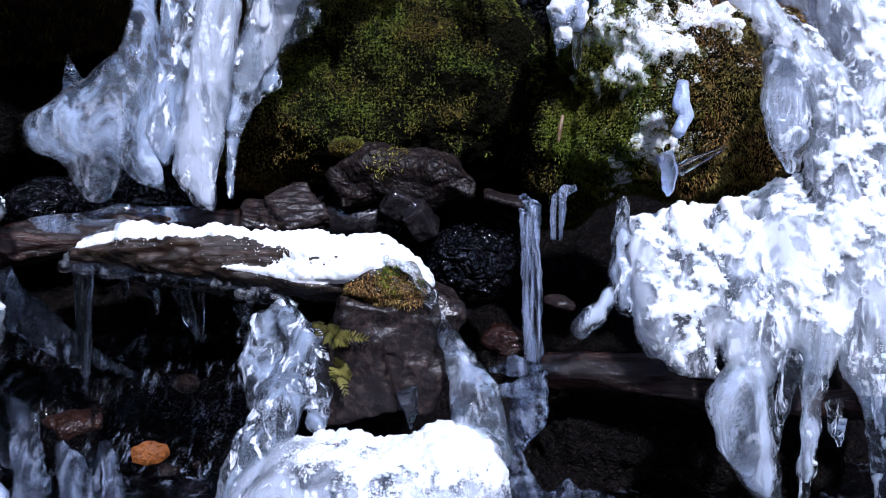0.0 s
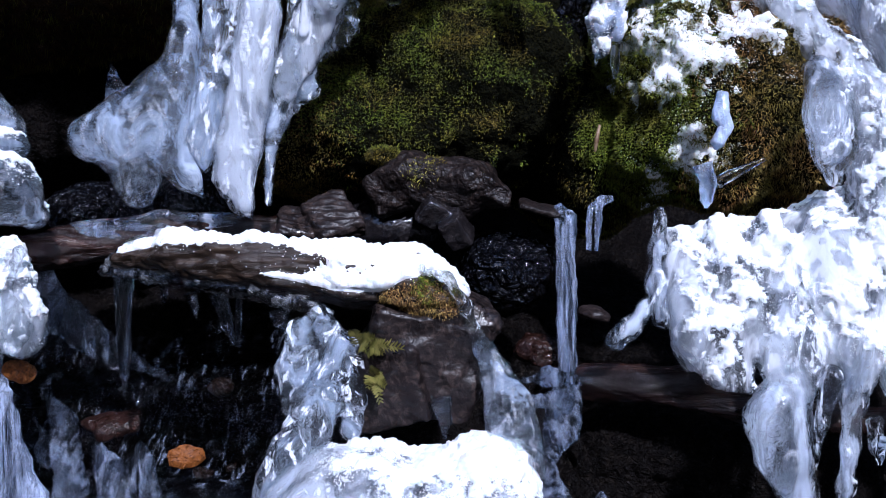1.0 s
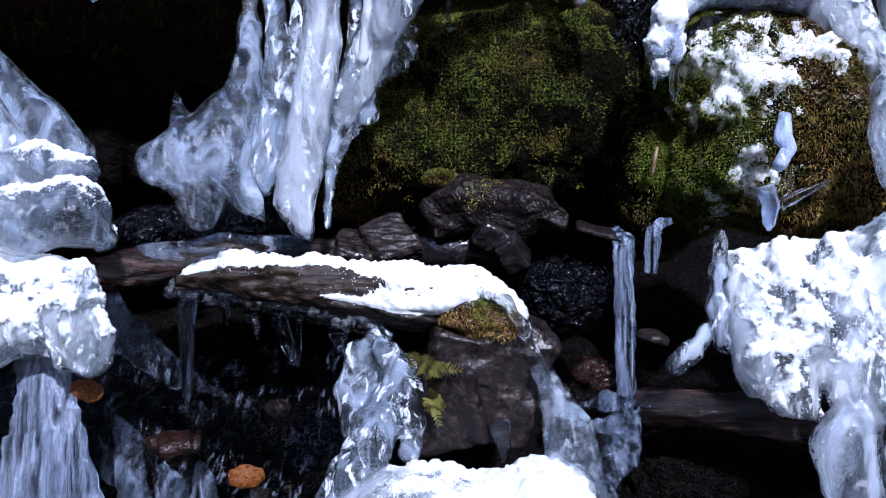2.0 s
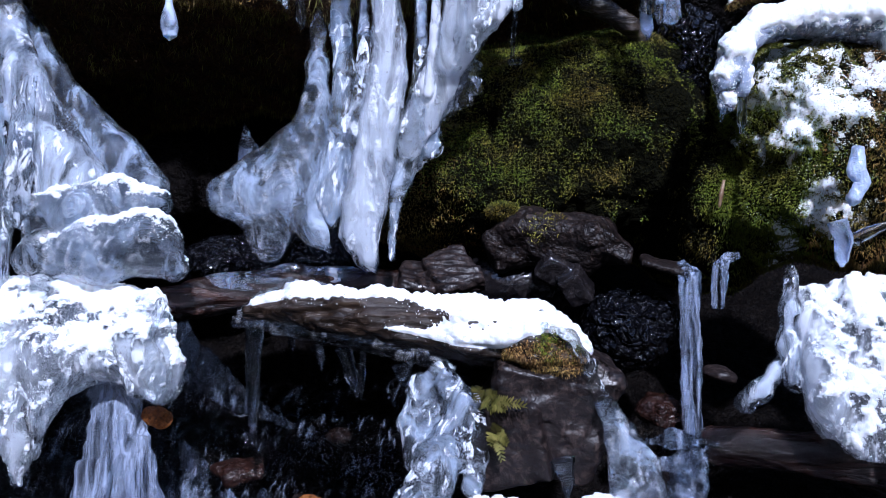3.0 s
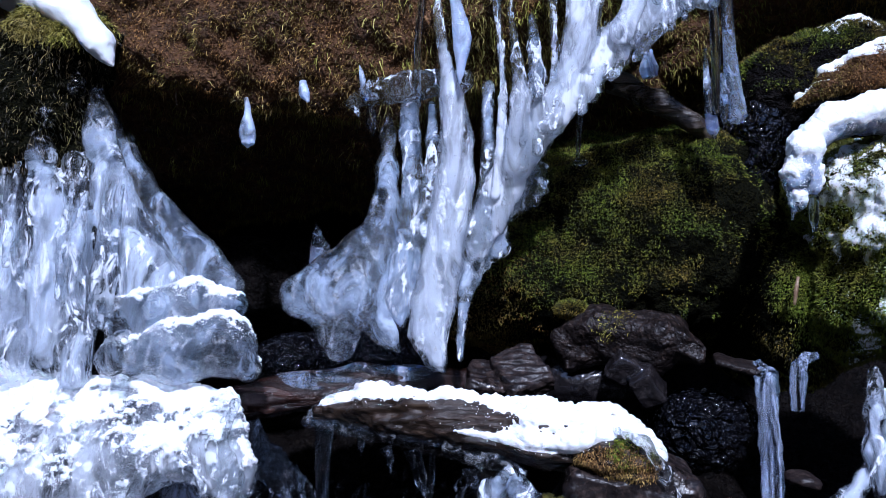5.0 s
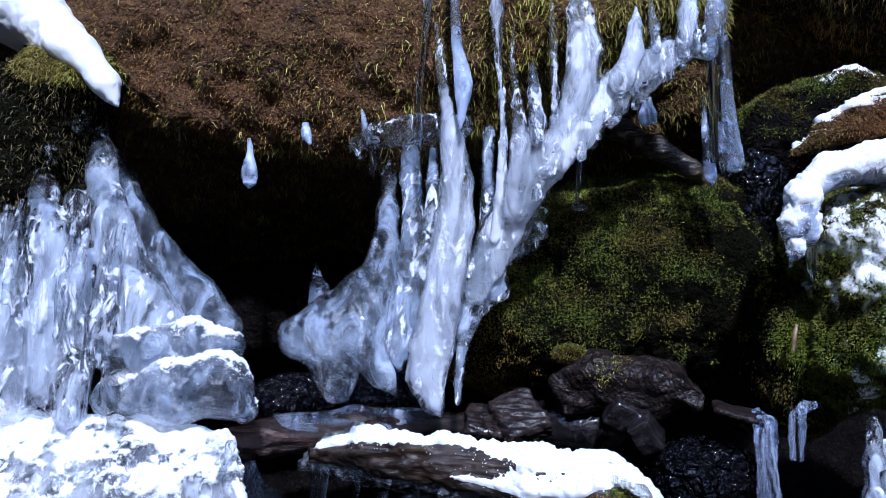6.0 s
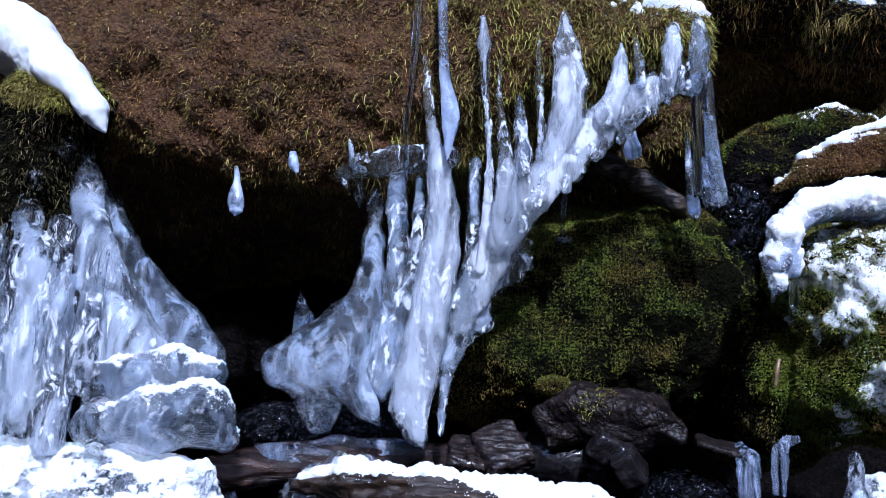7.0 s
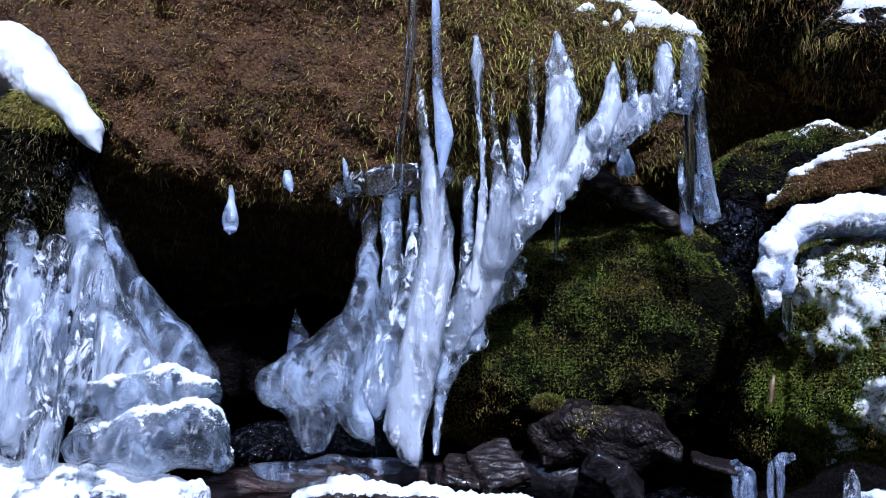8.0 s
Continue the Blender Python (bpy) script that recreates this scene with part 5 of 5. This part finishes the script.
tagged(part("stream_film", sheet(np.linspace(-1.5, -0.3, 130), np.linspace(1.7, 2.7, 130),
       lambda X, Y: ground_height(X, Y) + 0.012 + 0.014 * fbm(np.stack((X * 2, Y, 0 * X), -1), 13, 3, 4)), RAPIDS),
       "thin film of water running over the rock", "water", kind="structure")


def rapids(name, label, rows, seed):
    f = Form(0.02)
    for r in rows:
        f.limb(*r, flat=0.5)
    t = thing(name, label, "water")
    part("water", f.grow(0.005, ((0.012, 22, (1, 1, 0.5)), (0.005, 60, (1, 1, 0.6))), seed), SPRAY, t)


rapids("rapids", "pale water foaming where the thread lands", [(((0.081, 2.130, 0.404), 0.0088), ((0.140, 2.120, 0.414), 0.0198), ((0.219, 2.120, 0.411), 0.0099)), (((0.087, 2.080, 0.376), 0.011), ((0.157, 2.070, 0.378), 0.022), ((0.191, 2.080, 0.409), 0.011))], 4)
rapids("rapids", "pale water running beneath the ice mound", [(((0.140, 1.950, 0.202), 0.03), ((0.214, 1.970, 0.209), 0.018), ((0.298, 1.980, 0.194), 0.012))], 5)
for i, (a, b, c) in enumerate((((-0.968, 2.240, 0.284), (-0.918, 2.220, 0.216), (-0.859, 2.180, 0.145)), ((-0.847, 2.260, 0.215), (-0.809, 2.240, 0.172), (-0.799, 2.200, 0.113)), ((-0.743, 2.260, 0.221), (-0.747, 2.250, 0.168), (-0.763, 2.200, 0.124)),)):
    rapids("rapids", "blue white water tumbling over stream rocks", [((a, 0.008), (b, 0.026), (c, 0.02))], 10 + i)
f = Form(0.02).limb(((-1.006, 2.320, 0.615), 0.012), ((-0.936, 2.300, 0.512), 0.034), ((-0.834, 2.280, 0.434), 0.036), ((-0.676, 2.260, 0.375), 0.016), flat=0.2)
slide = thing("water_slide", "blue white water sliding down dark rock", "water")
part("water", f.grow(0.005, ((0.02, 12, (1, 1, 1)), (0.008, 45, (1, 1, 1))), 51), RAPIDS, slide)


# ---- icicles ----
def icicle(points, label="clear icicle hanging from wet wood", group="icicles", material=CLEAR_ICE, seed=0, flat=0.85):
    t = thing("icicle", label, "icicle", group)
    part("ice", lathe(points, seed, 16, 0.07, 0.02, flat, 9), material, t)


LOG_ICE = "icicles under the log"
icicle([((-0.678, 2.040, 0.625), 0.019), ((-0.680, 2.040, 0.574), 0.016), ((-0.680, 2.040, 0.488), 0.0145), ((-0.680, 2.040, 0.429), 0.009), ((-0.681, 2.040, 0.411), 0.004), ((-0.681, 2.040, 0.385), 0.003)], "long clear icicle hanging from a snowy log", LOG_ICE, seed=1)
icicle([((-0.595, 2.020, 0.616), 0.008), ((-0.594, 2.020, 0.586), 0.007), ((-0.593, 2.020, 0.567), 0.002)], "short clear icicle hanging from a snowy log", LOG_ICE, seed=2)
icicle([((-0.629, 2.030, 0.613), 0.01), ((-0.629, 2.030, 0.600), 0.003)], "stub of clear icicle on a snowy log", LOG_ICE, seed=3)
icicle([((-0.534, 1.990, 0.591), 0.012), ((-0.526, 1.990, 0.569), 0.008), ((-0.523, 1.990, 0.540), 0.002)], "forked clear icicle under a snowy log", LOG_ICE, seed=4)
icicle([((-0.480, 1.980, 0.590), 0.016), ((-0.464, 1.980, 0.544), 0.014), ((-0.450, 1.980, 0.495), 0.003)], "slanting clear icicle under a snowy log", LOG_ICE, seed=5)
icicle([((-0.440, 1.980, 0.585), 0.006), ((-0.442, 1.980, 0.528), 0.006), ((-0.443, 1.980, 0.491), 0.002)], "slim clear icicle under a snowy log", LOG_ICE, seed=6)
icicle([((-0.361, 1.960, 0.563), 0.018), ((-0.360, 1.960, 0.541), 0.014), ((-0.358, 1.960, 0.521), 0.005)], "stout clear icicle under a snowy log", LOG_ICE, seed=7)

ROCK_ICE = "icicles of the overhang"
HANG = "icicle hanging from a mossy overhang"
icicle([((-0.923, 2.140, 1.337), 0.004), ((-0.918, 2.140, 1.306), 0.007), ((-0.916, 2.140, 1.249), 0.021), ((-0.915, 2.140, 1.227), 0.015), ((-0.916, 2.140, 1.215), 0.003)], "drop-shaped blue icicle hanging from the overhang", ROCK_ICE, ICE, 8)
icicle([((-0.768, 2.100, 1.346), 0.008), ((-0.759, 2.090, 1.317), 0.013), ((-0.750, 2.090, 1.297), 0.004)], "small rounded " + HANG, ROCK_ICE, ICE, 9)
icicle([((-0.638, 2.100, 1.380), 0.003), ((-0.631, 2.100, 1.344), 0.007), ((-0.623, 2.100, 1.312), 0.013), ((-0.620, 2.100, 1.295), 0.004)], "small pale " + HANG, ROCK_ICE, ICE, 10)
icicle([((-0.627, 2.140, 1.297), 0.008), ((-0.622, 2.140, 1.259), 0.013), ((-0.620, 2.140, 1.229), 0.003)], "small clear " + HANG, ROCK_ICE, seed=11)
icicle([((-0.479, 2.040, 1.737), 0.01), ((-0.477, 2.040, 1.606), 0.011), ((-0.486, 2.040, 1.480), 0.007), ((-0.493, 2.040, 1.381), 0.007), ((-0.491, 2.040, 1.284), 0.008), ((-0.488, 2.040, 1.258), 0.003)], "long thin " + HANG, ROCK_ICE, seed=12)
icicle([((-0.429, 2.030, 1.779), 0.006), ((-0.420, 2.030, 1.597), 0.01), ((-0.413, 2.030, 1.472), 0.012), ((-0.397, 2.030, 1.386), 0.018), ((-0.402, 2.030, 1.320), 0.009), ((-0.403, 2.030, 1.296), 0.002)], "long milky " + HANG, ROCK_ICE, MILKY_ICE, 13)
icicle([((0.072, 2.150, 1.374), 0.003), ((0.074, 2.150, 1.284), 0.008), ((0.083, 2.150, 1.213), 0.014), ((0.085, 2.150, 1.188), 0.003)], "blue tipped " + HANG, ROCK_ICE, ICE, 14)
icicle([((0.089, 2.140, 1.461), 0.009), ((0.091, 2.140, 1.364), 0.009), ((0.089, 2.140, 1.234), 0.008)], "slim " + HANG, ROCK_ICE, seed=15)
icicle([((0.112, 2.140, 1.496), 0.011), ((0.116, 2.140, 1.387), 0.013), ((0.123, 2.140, 1.268), 0.017), ((0.130, 2.140, 1.224), 0.018), ((0.133, 2.140, 1.215), 0.008)], "broad flat " + HANG, ROCK_ICE, BLUE_ICE, 16)
icicle([((0.107, 2.130, 1.313), 0.01), ((0.105, 2.130, 1.237), 0.011), ((0.103, 2.130, 1.213), 0.004)], "stub-ended " + HANG, ROCK_ICE, ICE, 17)
icicle([((-0.175, 2.140, 1.265), 0.006), ((-0.178, 2.140, 1.205), 0.005), ((-0.181, 2.140, 1.157), 0.004)], "thin drip " + HANG, ROCK_ICE, seed=18)
icicle([((-0.036, 2.250, 1.411), 0.01), ((-0.037, 2.250, 1.372), 0.02), ((-0.033, 2.250, 1.353), 0.016)], "blue icy tongue in the shade", ROCK_ICE, ICE, 19)
icicle([((-1.267, 2.080, 1.348), 0.02), ((-1.234, 2.050, 1.259), 0.036), ((-1.219, 2.040, 1.191), 0.034), ((-1.218, 2.040, 1.163), 0.012)], "thick rounded icicle beneath a mossy knob", ROCK_ICE, SMOOTH_ICE, 20)
icicle([((-1.370, 2.020, 1.242), 0.02), ((-1.338, 2.000, 1.185), 0.034), ((-1.339, 2.000, 1.141), 0.028), ((-1.336, 2.000, 1.122), 0.01)], "round icicle beneath a mossy knob", ROCK_ICE, SMOOTH_ICE, 21)
icicle([((-1.364, 2.020, 1.308), 0.014), ((-1.345, 2.010, 1.278), 0.024), ((-1.334, 2.010, 1.252), 0.01)], "small round icicle in dark moss", ROCK_ICE, SMOOTH_ICE, 22)
icicle([((-1.303, 2.050, 1.395), 0.014), ((-1.290, 2.040, 1.351), 0.022), ((-1.277, 2.040, 1.330), 0.008)], "small blunt icicle in dark moss", ROCK_ICE, SMOOTH_ICE, 23)

SNOW_ICE = "icicles on the snowy boulder"
icicle([((0.259, 2.130, 1.065), 0.01), ((0.258, 2.130, 1.027), 0.009), ((0.258, 2.130, 0.998), 0.004)], "blunt clear icicle under an icy lip", SNOW_ICE, seed=24)
icicle([((0.224, 2.130, 1.049), 0.007), ((0.220, 2.130, 1.022), 0.003)], "tiny icicle under an icy lip", SNOW_ICE, seed=25)
icicle([((0.456, 2.100, 0.967), 0.012), ((0.451, 2.090, 0.923), 0.016), ((0.462, 2.090, 0.902), 0.014), ((0.446, 2.090, 0.870), 0.014), ((0.443, 2.090, 0.859), 0.004)], "knotted icicle on brown moss", SNOW_ICE, ICE, 26)
icicle([((0.422, 2.100, 0.833), 0.02), ((0.433, 2.100, 0.800), 0.016), ((0.431, 2.100, 0.762), 0.012), ((0.430, 2.100, 0.748), 0.004)], "stout icicle on a snowy boulder", SNOW_ICE, ICE, 27)
icicle([((0.541, 2.100, 0.843), 0.004), ((0.455, 2.100, 0.800), 0.012), ((0.455, 2.100, 0.787), 0.006)], "bent sliver of ice on brown moss", SNOW_ICE, seed=28)
icicle([((0.724, 1.990, 0.341), 0.01), ((0.721, 1.990, 0.309), 0.008), ((0.721, 1.990, 0.288), 0.003)], "small clear icicle under the frozen cascade", SNOW_ICE, seed=29)
icicle([((0.785, 1.990, 0.382), 0.03), ((0.794, 1.990, 0.277), 0.018), ((0.801, 1.990, 0.181), 0.008)], "clear icicle under the frozen cascade", SNOW_ICE, seed=30)
icicle([((-0.071, 1.900, 0.421), 0.02), ((-0.062, 1.900, 0.386), 0.012), ((-0.063, 1.900, 0.352), 0.004)], "clear icicle under the slate rock", SNOW_ICE, seed=31)


def small_ice(name, label, rows, material=ICE, res=0.0035, melt=0.012, flat=0.7, seed=0):
    f = Form(melt)
    for r in rows:
        f.limb(*r, flat=flat)
    t = thing(name, label, "ice")
    part("ice", f.grow(res, ((0.003, 40, (1, 1, 0.6)), (0.002, 90, (1, 1, 1))), seed), material, t)
    return t


small_ice("ice_ledge", "ragged ledge of clear ice under the overhang", [(((-0.663, 2.130, 1.302), 0.013), ((-0.602, 2.110, 1.315), 0.026), ((-0.526, 2.110, 1.323), 0.03), ((-0.419, 2.130, 1.335), 0.024)), (((-0.657, 2.120, 1.297), 0.011), ((-0.647, 2.120, 1.271), 0.005))], CRUMPLED_ICE, flat=1.3, seed=1)
lip_rows = [(((0.232, 2.140, 1.054), 0.014), ((0.227, 2.140, 1.103), 0.018), ((0.252, 2.160, 1.161), 0.024), ((0.307, 2.200, 1.218), 0.028), ((0.401, 2.240, 1.242), 0.036), ((0.533, 2.260, 1.242), 0.045)),
            (((0.253, 2.140, 1.145), 0.024), ((0.265, 2.140, 1.080), 0.012))]
lip = thing("ice_lip", "snow covered lip of ice over green moss", "ice")
f = Form(0.02)
for r in lip_rows:
    f.limb(*r, flat=1.2)
lip_geo = f.grow(0.004, ((0.004, 30, (1, 1, 1)),), 2)
part("ice", lip_geo, ICE, lip)
snow_layer(lip, lip_geo, 0.006, lambda v, n: (n[:, 2] + 0.1 + 2.2 * np.clip(v[:, 0] - lip_rows[0][2][0][0], -0.3, 0.2)) / 0.5, 0.003, 30, 0.4, 0.003, label="crust of snow")
small_ice("ice_spike", "dim spike of ice rising in the hollow", [(((-0.837, 2.400, 0.960), 0.032), ((-0.844, 2.400, 1.016), 0.022), ((-0.855, 2.400, 1.080), 0.003))], ICE, seed=3)
small_ice("ice_clump", "small bead of ice on moss", [(((-0.189, 2.200, 1.163), 0.009), ((-0.171, 2.200, 1.164), 0.008))], CLEAR_ICE, seed=5)


# ---- leaves, twigs, ferns ----
def fallen_leaf(name, label, c, size, turn, material, seed):
    rng = random.Random(seed)
    n, verts, faces = 18, [(0, 0, 0.004)], []
    for r in (0.5, 1.0):
        for i in range(n):
            a = 2 * math.pi * i / n
            rad = size * r * (1 + (0.14 * math.sin(2 * a + seed) + 0.1 * rng.uniform(-1, 1)) * (r == 1.0))
            verts.append((rad * math.cos(a), 0.8 * rad * math.sin(a), size * (0.12 * r * r * math.sin(2 * a + seed) + 0.1 * rng.uniform(-1, 1))))
    for i in range(n):
        j = (i + 1) % n
        faces += [(0, 1 + i, 1 + j), (1 + i, 1 + n + i, 1 + n + j, 1 + j)]
    m = pose(*c, *turn)
    verts = [tuple(m @ Vector(v)) for v in verts]
    back = [tuple(Vector(v) + m.to_3x3() @ Vector((0, 0, -0.0012))) for v in verts]
    k = len(verts)
    rim = [(1 + n + (i + 1) % n, 1 + n + i, 1 + n + i + k, 1 + n + (i + 1) % n + k) for i in range(n)]
    t = thing(name, label, "leaf", "fallen leaves")
    part("blade", (verts + back, faces + [tuple(reversed([a + k for a in f])) for f in faces] + rim), material, t)


ORANGE_LEAF = rock_material("orange leaf", (0.06, 0.016, 0.003), (0.2, 0.065, 0.012), (0.03, 0.01, 0.004), (0.4, 0.7), 3.0, 0.002, gloss=0.2)
fallen_leaf("fallen_leaf", "wet orange leaf stuck on dark rock", (-0.543, 1.980, 0.287), 0.03, (75, 10, 20), ORANGE_LEAF, 1)
fallen_leaf("fallen_leaf", "bright orange leaf lying by the falling water", (-0.834, 1.950, 0.450), 0.028, (60, 10, 0), ORANGE_LEAF, 2)

TWIG = wood_material("pale twig", (0.16, 0.1, 0.06), (0.3, 0.2, 0.12), (0.4, 0.3, 0.2))


def stick(name, label, points, seed):
    t = thing(name, label, "twig")
    part("stem", lathe(points, seed, 7, 0.15, 0.05, 1.0, 5), TWIG, t)


stick("twig", "short pale twig stuck in green moss", [((0.256, 2.300, 0.924), 0.003), ((0.249, 2.290, 0.895), 0.0045), ((0.245, 2.290, 0.866), 0.003)], 1)
stick("hanging_root", "thin hanging root under the overhang", [((-1.110, 2.150, 1.391), 0.0015), ((-1.107, 2.150, 1.349), 0.002), ((-1.103, 2.150, 1.324), 0.001)], 2)

FERN = blade_material("fern", (0.04, 0.045, 0.005), (0.09, 0.09, 0.012), (0.16, 0.15, 0.03), (0.06, 0.05, 0.008), (0.11, 0.1, 0.02), (0.18, 0.15, 0.04))


def fern(label, root, tips, seed):
    rng = random.Random(seed)
    t = thing("fern", label, "fern", "little ferns on the rock")
    for tip in tips:
        a, b = Vector(root), Vector(tip)
        d = b - a
        side = d.cross(Vector((0, -1, 0.2))).normalized()
        verts, faces = [], []
        n = 11
        for i in range(n):
            u = (i + 0.5) / n
            c = a + d * u + Vector((0, -0.012 * math.sin(3.1 * u), 0.01 * math.sin(3.1 * u)))
            ln = 0.013 * (1 - u) ** 0.6 + 0.003
            for s in (-1, 1):
                e = side * s * ln + d * 0.12 + Vector((0, rng.uniform(-0.004, 0.002), rng.uniform(-0.002, 0.002)))
                w = d.normalized() * 0.0022
                k = len(verts)
                verts += [tuple(c - w), tuple(c + e * 0.5 - w * 1.3), tuple(c + e), tuple(c + e * 0.5 + w * 1.3), tuple(c + w)]
                faces.append((k, k + 1, k + 2, k + 3, k + 4))
        part("frond", (verts, faces), FERN, t, smooth=False)


fern("small yellow green fern on slate rock", (-0.210, 1.910, 0.508), ((-0.219, 1.880, 0.540), (-0.181, 1.880, 0.528), (-0.190, 1.870, 0.505)), 1)
fern("spreading yellow green fern on slate rock", (-0.194, 1.900, 0.504), ((-0.133, 1.870, 0.512), (-0.155, 1.860, 0.518), (-0.166, 1.870, 0.503)), 2)
fern("drooping fern below the slate rock face", (-0.185, 1.900, 0.456), ((-0.170, 1.870, 0.421), (-0.191, 1.870, 0.446), (-0.162, 1.870, 0.448), (-0.176, 1.870, 0.477)), 3)


# ---- loose stones of the bed ----
RED_STONE = rock_material("red brown stone", (0.004, 0.002, 0.0015), (0.016, 0.006, 0.004), (0.045, 0.02, 0.014), (0.12, 0.4), 2.0, 0.006, gloss=0.5)
for i, (name, label, c, r, material) in enumerate((("red_stone", "wet red brown stone in the stream", (0.121, 2.240, 0.445), (0.05, 0.04, 0.034), RED_STONE),
        ("flat_stone", "flat purple grey stone in the stream", (-0.765, 2.160, 0.299), (0.06, 0.04, 0.018), RED_STONE),
        ("flat_stone", "pale wet stone beside the falling thread", (0.235, 2.240, 0.525), (0.03, 0.03, 0.012), SLATE))):
    boulder(name, label, [("ball", c, r), ("block", (c[0] + 0.3 * r[0], c[1], c[2] - 0.1 * r[2]), (0.7 * r[0], r[1], 0.7 * r[2]), (10, 12 * (-1) ** i, 20), 0.006)], 0.0045, material, ((0.006, 18, (1, 1, 1)), (0.002, 70, (1, 1, 1))), 0.01, 80 + i, "stone")

PEBBLE = rock_material("brown wet pebble", (0.003, 0.002, 0.0015), (0.01, 0.005, 0.004), (0.03, 0.017, 0.013), (0.1, 0.4), 2.5, 0.01)
rng = random.Random(5)
f = Form(0.004).ball((0, 0, 0), (0.05, 0.045, 0.03)).ball((0.02, 0.01, 0.005), (0.03, 0.035, 0.03))
pebble_mesh = mesh_of("stone", *f.grow(0.006, ((0.012, 14, (1, 1, 1)), (0.004, 50, (1, 1, 1))), 5)[::2], PEBBLE)
for i in range(46):
    left = i < 30
    x = rng.uniform(-1.25, -0.35) if left else rng.uniform(0.05, 0.9)
    y = rng.uniform(1.95, 2.5)
    z = float(ground_height(np.array([x]), np.array([y]))[0])
    ob = tagged(new("pebble", pebble_mesh), "wet brown stone in the stream bed", "stone", "stones of the bed")
    s = rng.uniform(0.25, 0.8)
    ob.matrix_world = pose(x, y, z + 0.008 * s, rng.uniform(-25, 25), rng.uniform(-25, 25), rng.uniform(0, 360)) @ Matrix.Diagonal((s, s * rng.uniform(0.7, 1.1), s, 1))
